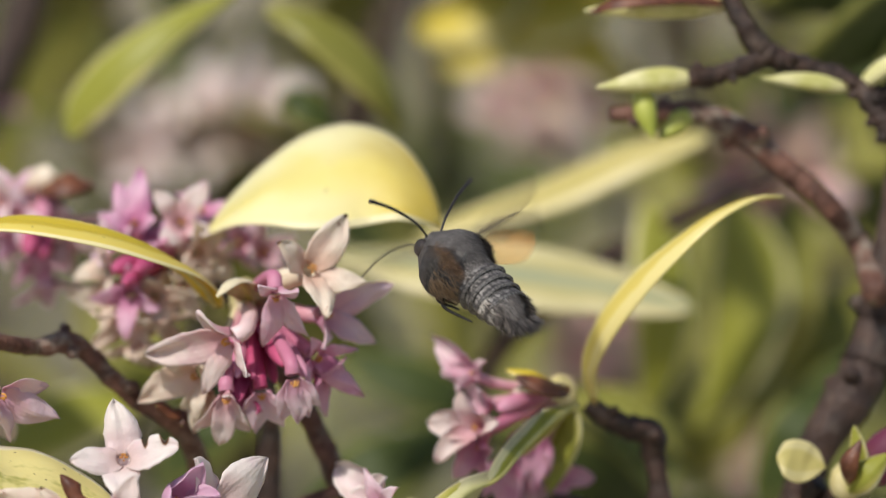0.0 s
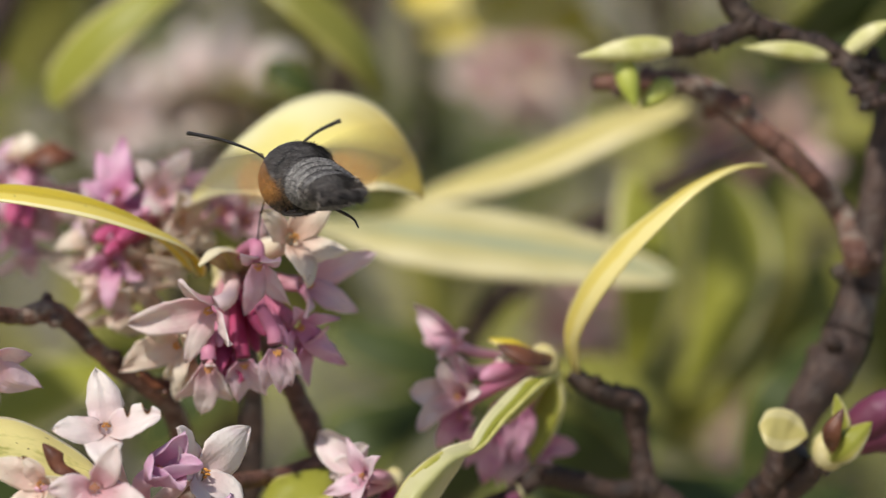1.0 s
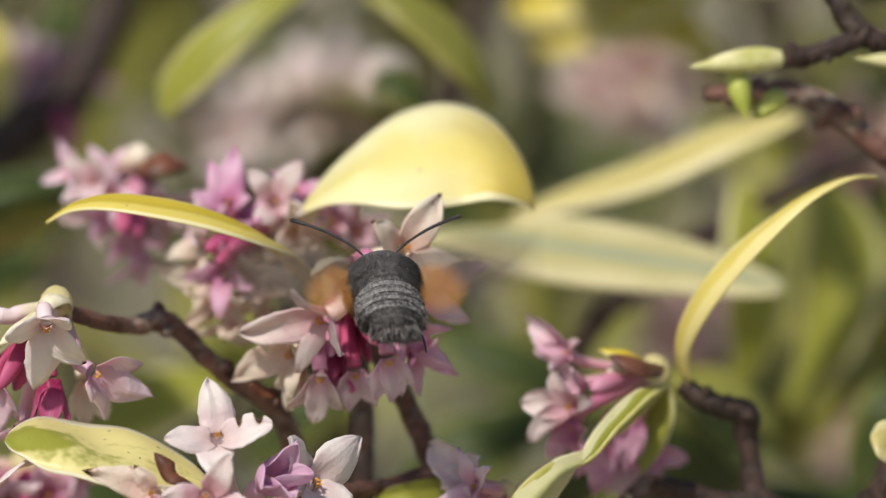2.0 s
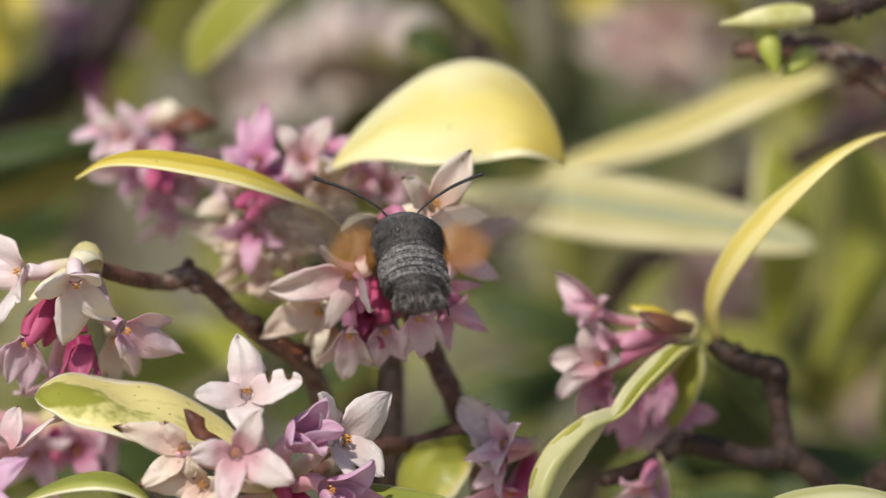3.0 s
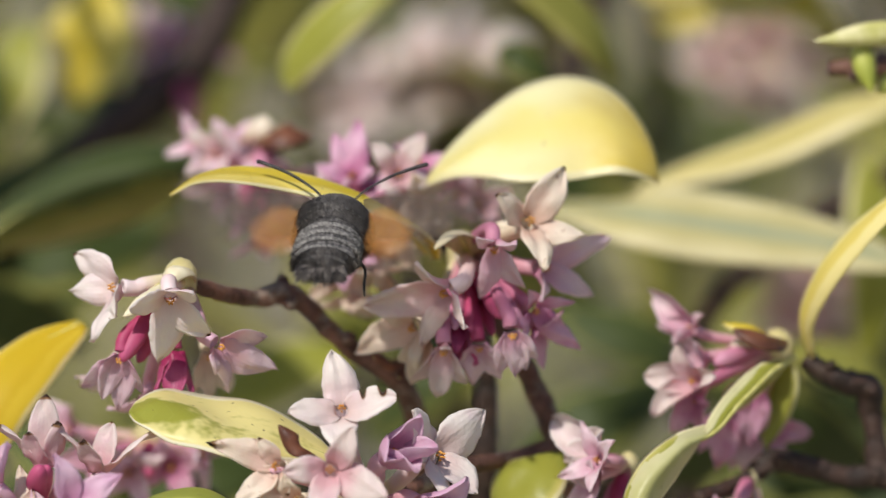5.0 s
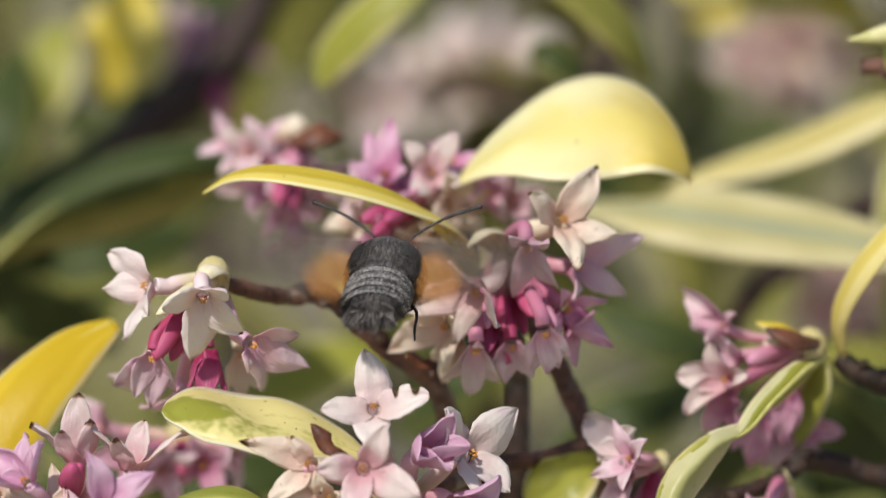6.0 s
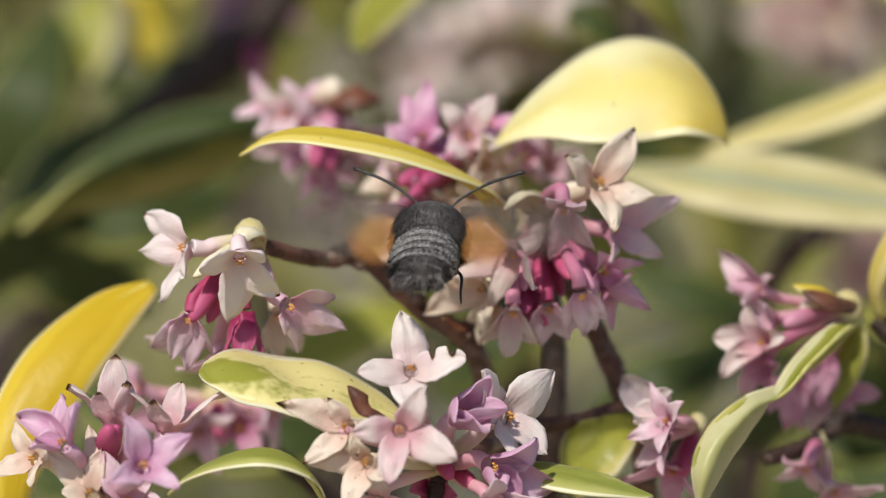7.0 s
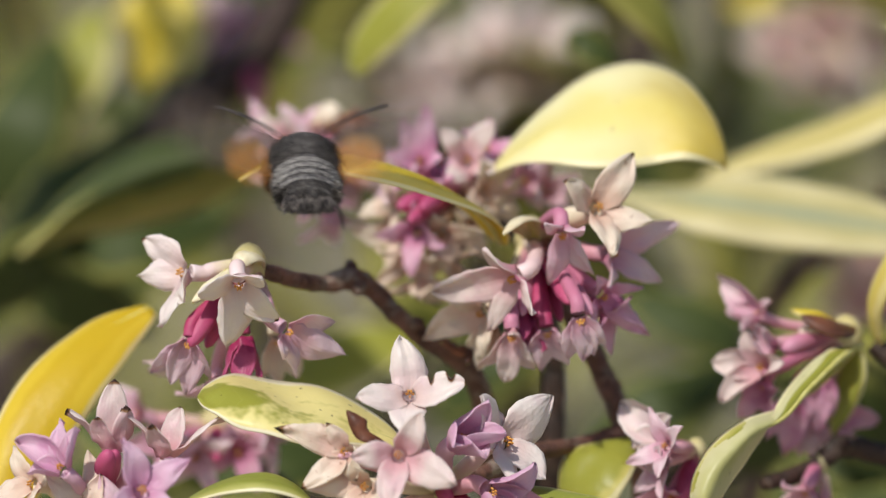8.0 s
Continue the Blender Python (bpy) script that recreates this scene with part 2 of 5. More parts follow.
# ---- building blocks ----
def grid_mesh(name, rows, cols, place, mats, closed=False, uv=False):
    """A smooth mesh of rows x cols points; closed: the columns run round a tube."""
    verts = [place(i, j) for i in range(rows) for j in range(cols)]
    faces, uvs = [], []
    for i in range(rows - 1):
        for j in range(cols if closed else cols - 1):
            k = (j + 1) % cols
            faces.append((i * cols + j, i * cols + k, (i + 1) * cols + k, (i + 1) * cols + j))
    if closed:
        faces.append(tuple(range(cols))[::-1])
        faces.append(tuple((rows - 1) * cols + j for j in range(cols)))
    me = bpy.data.meshes.new(name)
    me.from_pydata(verts, [], faces)
    for m in mats:
        me.materials.append(m)
    me.polygons.foreach_set("use_smooth", [True] * len(faces))
    spots = []
    for loop in me.loops:
        spots += [(loop.vertex_index // cols) / (rows - 1), (loop.vertex_index % cols) / cols]
    me.uv_layers.new(name="UVMap").data.foreach_set("uv", spots)
    return me


def sheet_mesh(name, rows, cols, top, bottom, mats):
    """A blade with thickness: two surfaces sewn together along the rim. Slot 0 above, slot 1 below. UV: along, across."""
    n = rows * cols
    verts = [top(i / (rows - 1), j / (cols - 1)) for i in range(rows) for j in range(cols)]
    verts += [bottom(i / (rows - 1), j / (cols - 1)) for i in range(rows) for j in range(cols)]
    faces, slots = [], []
    for i in range(rows - 1):
        for j in range(cols - 1):
            a, b, c, d = i * cols + j, i * cols + j + 1, (i + 1) * cols + j + 1, (i + 1) * cols + j
            faces += [(a, d, c, b), (n + a, n + b, n + c, n + d)]
            slots += [0, 1]
    rim = [j for j in range(cols)] + [i * cols + cols - 1 for i in range(1, rows)]
    rim += [(rows - 1) * cols + j for j in range(cols - 2, -1, -1)] + [i * cols for i in range(rows - 2, 0, -1)]
    for a, b in zip(rim, rim[1:] + rim[:1]):
        faces.append((a, b, n + b, n + a))
        slots.append(0)
    me = bpy.data.meshes.new(name)
    me.from_pydata(verts, [], faces)
    for m in mats:
        me.materials.append(m)
    me.polygons.foreach_set("use_smooth", [True] * len(faces))
    me.polygons.foreach_set("material_index", slots)
    layer = me.uv_layers.new(name="UVMap")
    spots = []
    for loop in me.loops:
        v = loop.vertex_index % n
        spots += [(v // cols) / (rows - 1), (v % cols) / (cols - 1)]
    layer.data.foreach_set("uv", spots)
    return me


def part(name, me, parent, label="", m=None):
    ob = new(name, me)
    ob.parent = parent
    if m is not None:
        ob.matrix_basis = m
    return tagged(ob, label)


def spline(points, count):
    """Points evenly along a smooth curve through the given ones."""
    p = [Vector(q) for q in points]
    p = [p[0] * 2 - p[1]] + p + [p[-1] * 2 - p[-2]]
    out = []
    for k in range(count):
        f = k / (count - 1) * (len(p) - 3)
        i = min(int(f), len(p) - 4)
        f -= i
        a, b, c, d = p[i:i + 4]
        out.append(0.5 * ((2 * b) + (c - a) * f + (2 * a - 5 * b + 4 * c - d) * f * f + (3 * b - a - 3 * c + d) * f ** 3))
    return out


def slopes(pts):
    return [(pts[min(i + 1, len(pts) - 1)] - pts[max(i - 1, 0)]).normalized() for i in range(len(pts))]


def tube_mesh(name, pts, radii, mats, sides=12, rough=0.0, flat=1.0):
    """A round rod along pts; rough: uneven by that share of the radius."""
    ways = slopes(pts)
    side = ways[0].orthogonal().normalized()
    rings = []
    for p, way, r in zip(pts, ways, radii):
        side = (side - way * side.dot(way)).normalized()
        other = way.cross(side)
        ring = []
        for j in range(sides):
            a = 2 * math.pi * j / sides
            q = side * math.cos(a) + other * math.sin(a) * flat
            k = 1 + rough * noise.noise((p + q * r) * 420) if rough else 1
            ring.append(p + q * r * k)
        rings.append(ring)
    return grid_mesh(name, len(pts), sides, lambda i, j: rings[i][j], mats, True)


def leaf(label, mids, width, normals, mats, curl=0.25, fold=0.1, wave=0.04, group="", blunt=0.75, lean=0.0, rows=30, name="leaf", twist=0.0, peak=0.85):
    """A leaf along mids, from its stalk to its tip; width: mm; normals: the upper face's direction at stalk and tip.
    curl: how far the margins turn down; fold: the trough along the midrib; lean: widens one half at the other's cost."""
    base = Vector(mids[0])
    pts = [p - base for p in spline(mids, rows)]
    ways = slopes(pts)
    half = width / 2000
    seed = 7.3 * len(bpy.data.objects)

    def point(s, t, lower):
        i = min(int(round(s * (rows - 1))), rows - 1)
        leg = min(int(s * (len(normals) - 1)), len(normals) - 2)
        n = normals[leg].lerp(normals[leg + 1], s * (len(normals) - 1) - leg)
        n = (n - ways[i] * n.dot(ways[i])).normalized()
        side = ways[i].cross(n)
        if twist:
            a = twist * s
            n, side = n * math.cos(a) + side * math.sin(a), side * math.cos(a) - n * math.sin(a)
        h = half * (math.sin(math.pi * min(1, 0.03 + 0.97 * s) ** peak) ** blunt * 0.98 + 0.02)
        v = 2 * t - 1
        drop = curl * v * v - fold * abs(v) * (1 - abs(v)) * 2
        ripple = wave * noise.noise(Vector((s * 4 + seed, v * 1.4, 0.3))) * 2
        thick = 0.00022 * (1 - 0.5 * v * v)
        return pts[i] + side * h * (v + lean * (1 - v * v)) + n * (h * (ripple - drop) + (-thick if lower else thick))

    me = sheet_mesh("leaf", rows, 13, lambda s, t: point(s, t, False), lambda s, t: point(s, t, True), mats)
    ob = tagged(new(name, me), label, "leaf", group)
    ob.location = base
    rib_at = [point(k / (rows - 1), 0.5, True) for k in range(rows)]
    part("midrib", tube_mesh("midrib", rib_at, [0.00055 * (1 - 0.75 * k / (rows - 1)) for k in range(rows)], [RIB], 6), ob)
    return ob


def blade(label, far, mid, near, mats, group="", name="leaf", rows=40, wave=0.0):
    """A leaf through its two margins and the line along its middle, each from stalk to tip."""
    base = Vector(mid[0])
    lines = [[p - base for p in spline(line, rows)] for line in (far, mid, near)]
    seed = 5.1 * len(bpy.data.objects)

    def at(s, t, under):
        i = min(int(round(s * (rows - 1))), rows - 1)
        a, m, c = (line[i] for line in lines)
        p = a * (1 - t) * (1 - 2 * t) + m * 4 * t * (1 - t) + c * t * (2 * t - 1)
        q = min(i + 1, rows - 1)
        n = (c - a).cross(lines[1][q] - lines[1][max(q - 2, 0)])
        n = n.normalized() if n.length > 1e-9 else UP
        ripple = wave / 1000 * noise.noise(Vector((s * 5 + seed, t * 2.5, 0.7))) * math.sin(math.pi * s)
        return p + n * (ripple + (0.00020 if not under else -0.00020) * (1 - 0.6 * (2 * t - 1) ** 2))

    me = sheet_mesh("leaf", rows, 17, lambda s, t: at(s, t, False), lambda s, t: at(s, t, True), mats)
    ob = tagged(new(name, me), label, "leaf", group)
    ob.location = base
    rib = [at(k / (rows - 1), 0.5, True) for k in range(rows)]
    part("midrib", tube_mesh("midrib", rib, [0.0005 * (1 - 0.75 * k / (rows - 1)) for k in range(rows)], [RIB], 6), ob)
    return ob


# ---- flowers ----
def petal_mesh(kind, face, way, tip, k, luck, curl=0.0, nicks=(), brown=0.0, slim=1.0):
    """One fleshy petal from the rim of a flower's mouth to tip, in its cluster's space: it leaves along the tube and bends
    outward. curl: margins rolled inward; nicks: (share of the way, side, depth) of bites; brown: withered length of the tip."""
    out = tip - way * tip.dot(way)
    out = out.normalized() if out.length > 1e-5 else way.orthogonal().normalized()
    p0 = face + out * 0.00080 * k - way * 0.0018 * k
    p2 = face + tip
    chord = p2 - p0
    long = chord.length
    p1 = p0 + chord * 0.28 + way * (0.0011 * k + long * luck.uniform(0.05, 0.24))
    half = (0.00095 * k + 0.148 * long) * luck.uniform(0.88, 1.10) * (1.22 if kind == "snow" else 1.0) * slim
    roll = luck.uniform(-0.50, 0.15) + curl
    skew, seed = luck.uniform(-0.07, 0.07), luck.uniform(0, 90)
    blunt, power = (luck.uniform(0.62, 0.82), luck.uniform(2.0, 2.7)) if kind in ("snow", "white") else (luck.uniform(0.75, 1.0), luck.uniform(1.5, 2.2))
    rows, cols = (29, 15) if nicks else (15, 11)

    def shape(s):
        if s < 0.34:
            return 0.46 + 0.54 * math.sin(math.pi / 2 * s / 0.34)
        return 0.03 + 0.97 * max(0.0, 1 - ((s - 0.34) / 0.66) ** power) ** blunt

    def at(s, t, under):
        v = 2 * t - 1
        p = p0 * (1 - s) ** 2 + p1 * 2 * s * (1 - s) + p2 * s * s
        d = ((p1 - p0) * (1 - s) + (p2 - p1) * s).normalized()
        n = (way * d.dot(out) - out * d.dot(way)).normalized()
        side = n.cross(d)
        w = half * shape(s) * (1 + 0.12 * noise.noise(Vector((s * 7 + seed, 3.0 if v > 0 else -3.0, 1.1))) * v * v)
        for spot, edge, depth in nicks:
            if v * edge > 0:
                w *= 1 - depth * math.exp(-((s - spot) / 0.055) ** 2) * min(1.0, abs(v) * 1.3)
        wave = 0.11 * long * noise.noise(Vector((s * 3.2 + seed, v * 1.6, 0.4))) * s
        hug = max(0.0, 1 - s / 0.30)
        lift = (roll * (1 - hug) + 0.55 * hug) * w * v * v - 0.22 * w * (1 - abs(v)) ** 2 * (1 - 0.6 * s) * (1 - hug) + wave
        if under:
            lift -= 0.00075 * k * (1 - 0.85 * v * v) * (1 - 0.6 * s)
        reach = math.sin(v * (1 + 0.5 * curl)) / math.sin(1 + 0.5 * curl) if curl > 0 else v
        return p + side * (w * reach + skew * long * math.sin(math.pi * s)) + n * lift

    me = sheet_mesh("petal", rows, cols, lambda s, t: at(s, t, False), lambda s, t: at(s, t, True), PETAL[kind])
    wear = []
    for q in range(rows * cols):
        s, v = (q // cols) / (rows - 1), 2 * (q % cols) / (cols - 1) - 1
        worst = max([0.0] + [1.5 * math.exp(-((s - spot) / 0.07) ** 2) * max(0.0, v * edge) ** 1.3 for spot, edge, depth in nicks])
        if brown:
            worst = max(worst, min(1.0, max(0.0, (s - 1 + brown) / brown)) + 0.25 * brown * abs(v) ** 4)
        wear.append(worst)
    me.attributes.new("wear", "FLOAT", "POINT").data.foreach_set("value", wear + wear)
    return me


def stamens_mesh():
    bm = bmesh.new()
    for ring, count, z in ((0.00042, 4, 0.0008), (0.00066, 4, 0.0003)):
        for k in range(count):
            a = 2 * math.pi * (k + 0.5 * (count == 4 and z > 0.0003)) / count
            bmesh.ops.create_icosphere(bm, subdivisions=1, radius=0.00022, matrix=Matrix.Translation((ring * math.cos(a), ring * math.sin(a), z)) @ Matrix.Diagonal((1, 1, 1.7, 1)))
    me = bpy.data.meshes.new("stamens")
    bm.to_mesh(me)
    bm.free()
    me.materials.append(STAMEN)
    return me


STAMENS = stamens_mesh()
dice = random.Random(11)


def trumpet_mesh(pts, radii, way, mat):
    """A corolla tube along pts, open at its mouth, its lip turned back into the throat."""
    ways = slopes(pts)
    side = ways[0].orthogonal().normalized()
    rings = []
    ends = [(pts[-1] + way * 0.0001, way, radii[-1] * 0.86), (pts[-1] - way * 0.0006, way, radii[-1] * 0.72), (pts[-1] - way * 0.0018, way, radii[-1] * 0.45)]
    for p, d, r in [*zip(pts, ways, radii), *ends]:
        side = (side - d * side.dot(d)).normalized()
        other = d.cross(side)
        rings.append([p + (side * math.cos(a) + other * math.sin(a)) * r * (1 + 0.06 * noise.noise((p + side * r * a) * 500)) for a in [math.pi * j / 7 for j in range(14)]])
    return grid_mesh("flower", len(rings), 14, lambda i, j: rings[i][j], [mat], True)


FLOWER_LABEL = {"white": "white blushed flower on a pink tube", "snow": "broad-petalled white flower with bruised edges", "cream": "cream flower, browning at the edges",
                "pale": "pale pink flower", "pink": "rose-pink flower", "mauve": "lilac-mauve flower", "deep": "deep magenta half-open flower"}
BUD_LABEL = {"deep": "closed deep magenta bud", "plum": "closed plum-purple bud", "pink": "closed mauve-pink bud", "cream": "cream-yellow bud scale", "pale": "pale pink bud", "white": "white bud"}


def cluster(label, base, flowers, buds=(), name="flower_cluster", group="daphne flower clusters", core_size=1.0):
    """flowers: (x, y, w, right, up, near, roll, size, kind, petal tips) of each open face; kind: its petals', or its petals'/its tube's,
    with _curl for rolled margins, _worn for withered ones and _slim for narrow petals; a tip: (x, y, mm nearer, nicks); buds: (x, y, w, width in mm, kind) of each tip."""
    b = S(*base)
    top = tagged(new(name), label, "flowers", group)
    top.location = b
    core = bmesh.new()
    bmesh.ops.create_icosphere(core, subdivisions=2, radius=0.0025 * core_size, matrix=Matrix.Diagonal((1, 1, 1.25, 1)))
    me = bpy.data.meshes.new("receptacle")
    core.to_mesh(me)
    core.free()
    me.materials.append(CALYX)
    me.polygons.foreach_set("use_smooth", [True] * len(me.polygons))
    part("receptacle", me, top)
    for x, y, w, r, u, n, roll, k, kind, *tips in flowers:
        curl = 0.9 if "_curl" in kind else 0.0
        worn, slim = "_worn" in kind, 0.80 if "_slim" in kind else 1.0
        kind, _, tube = kind.replace("_curl", "").replace("_worn", "").replace("_slim", "").partition("/")
        face = S(x, y, w) - b
        way = D(r, u, n)
        start = face.normalized() * 0.002
        length = face.length
        mids = [start, start.lerp(face - way * length * 0.24, 0.55), face - way * min(0.0035, length * 0.3), face]
        pts = spline(mids, 16)
        radii = [0.00095 * k + 0.00015 * k * (i / 15) for i in range(16)]
        pts = [p - way * 0.0023 * k * (i / 15) ** 2 for i, p in enumerate(pts)]
        flower = part("flower", trumpet_mesh(pts, radii, way, TUBE[tube or kind]), top, FLOWER_LABEL[kind])
        xaxis = (RIGHT - way * RIGHT.dot(way)).normalized()
        yaxis = way.cross(xaxis)
        turn = Matrix((xaxis, yaxis, way)).transposed().to_4x4()
        reaches = []
        for tx, ty, *more in tips:
            tip = S(tx, ty, w) - S(x, y, w)
            near = more[0] / 1000 if more and more[0] is not None else max(-0.8, min(0.8, (0.22 - way.dot(tip.normalized())) / max(0.25, way.dot(D(0, 0, 1))))) * tip.length
            reaches.append((tip + D(0, 0, 1) * near, more[1] if len(more) > 1 else ()))
        for q in range(0 if tips else 4):
            a = radians(roll + 90 * q + dice.uniform(-9, 9))
            e = radians(dice.uniform(48, 66) if kind == "deep" else dice.uniform(-6, 30))
            d = (xaxis * math.cos(a) + yaxis * math.sin(a)) * math.cos(e) + way * math.sin(e)
            reaches.append((d * 0.0072 * k * dice.uniform(0.86, 1.12), ()))
        for tip, nicks in reaches:
            brown = dice.uniform(0.06, 0.22) if worn else dice.choice((0, 0, 0, 0.04)) if kind in ("cream", "snow") else 0
            part("petal", petal_mesh(kind, face, way, tip, k, dice, curl, nicks, brown, slim), flower)
        part("throat", STAMENS, flower, "orange throat of stamens", Matrix.Translation(face - way * 0.0012 * k) @ turn @ Matrix.Diagonal((k * 0.7, k * 0.7, k * 0.8, 1)))
    for x, y, w, width, kind in buds:
        tip = S(x, y, w) - b
        h = width / 2000
        pts = spline([tip.normalized() * 0.0018, tip * 0.55 + Vector((0, 0, 0.0006)), tip], 22)
        shape = [0.50 + 0.40 * (i / 21) + 0.10 * math.sin(math.pi * i / 21) for i in range(22)]
        radii = [h * s * (math.sqrt(max(0.0, 1 - ((i - 13) / 8.05) ** 2)) if i > 13 else 1) + 0.00008 for i, s in enumerate(shape)]
        part("flower_bud", tube_mesh("flower_bud", pts, radii, [TUBE[kind]], 12, 0.14), top, BUD_LABEL[kind])
    return top


# ---- twigs ----
def twig(label, places, thick, mat, knobs=(), name="twig", rings=14, count=90, sides=16, proud=1.06, rough=0.22):
    """A woody twig along places, thick: diameters in mm from end to end; knobs: (share of the way, angle, mm) of leaf scars."""
    base = Vector(places[0])
    pts = [p - base for p in spline(places, count)]
    luck = random.Random(len(label) + int(abs(places[0][0]) * 1e5))
    marks = sorted(luck.uniform(0.02, 0.98) for _ in range(rings))
    radii = []
    for i in range(count):
        s = i / (count - 1)
        f = s * (len(thick) - 1)
        k = min(int(f), len(thick) - 2)
        r = (thick[k] + (thick[k + 1] - thick[k]) * (f - k)) / 2000
        radii.append(r)
    ob = tagged(new(name, tube_mesh("twig", pts, radii, [mat], sides, rough)), label, "branch")
    ob.location = base
    ways = slopes(pts)
    for m in marks:
        i = min(max(int(m * (count - 1)), 1), count - 2)
        r = radii[i]
        ring = [pts[i] + ways[i] * r * k for k in (-0.22, -0.08, 0.08, 0.22)]
        part("bark_ring", tube_mesh("bark_ring", ring, [r * 0.98, r * (proud - 0.01), r * proud, r * 0.98], [mat], sides, rough), ob)
    for share, angle, size in knobs:
        i = int(share * (count - 1))
        out = Matrix.Rotation(radians(angle), 3, ways[i]) @ ways[i].orthogonal().normalized()
        r = radii[i]
        me = tube_mesh("knob", [pts[i] + out * r * 0.5, pts[i] + out * (r + size / 2500), pts[i] + out * (r + size / 1000)], [size / 1300, size / 1500, size / 3400], [mat], 9, 0.4)
        part("knob", me, ob)
    return ob


def leaf_bud(label, base, tip, width, skin=None):
    """A plump pointed leaf bud of two overlapping scales."""
    b = Vector(base)
    way = Vector(tip) - b
    ob = tagged(new("leaf_bud"), label, "bud")
    ob.location = b
    for name, lift, share in (("outer_scale", 0.0, 1.0), ("inner_scale", 0.00035, 0.93)):
        pts = [way * (i / 20) * share + UP * lift * math.sin(math.pi * i / 20) * 2 for i in range(21)]
        radii = [width / 2000 * share * (math.sin(math.pi * min(1, 0.10 + 0.90 * (i / 20)) ** 0.72) ** 0.8) + 0.0001 for i in range(21)]
        part(name, tube_mesh(name, pts, radii, [skin or BUD_SKIN], 14, 0.05), ob)
    part("collar", tube_mesh("collar", [-way * 0.05, way * 0.02, way * 0.10], [width / 3600, width / 2500, width / 3300], [CALYX], 10, 0.2), ob)
    return ob


# ---- ground ----
def ground():
    m, nt, b = mk("leaf_litter")
    n = grain(nt, 9, 8, 0.7)
    col = blend(nt, step(nt, n, 0.35, 0.65), (0.24, 0.19, 0.13), (0.52, 0.44, 0.34))
    col = blend(nt, step(nt, grain(nt, 2.3, 5, 0.6), 0.5, 0.62), col, (0.20, 0.22, 0.07))
    nt.links.new(col, b.inputs["Base Color"])
    b.inputs["Roughness"].default_value = 0.9
    relief(nt, b, grain(nt, 30, 6), 0.8, 0.02)
    me = bpy.data.meshes.new("ground")
    size, k = 400.0, 40
    cells = [(-1 + 2 * i / k) for i in range(k + 1)]
    verts = [(size * a * abs(a), size * c * abs(c), 0.02 * noise.noise(Vector((a * 30, c * 30, 0)))) for c in cells for a in cells]
    faces = [(r * (k + 1) + q, r * (k + 1) + q + 1, (r + 1) * (k + 1) + q + 1, (r + 1) * (k + 1) + q) for r in range(k) for q in range(k)]
    me.from_pydata(verts, [], faces)
    me.materials.append(m)
    tagged(new("ground", me), "brown leaf litter and moss under the shrub", "ground", kind="structure")


ground()

# ---- the shrub's wood ----
ROOT = Vector((0.02, 0.14, 0.0))


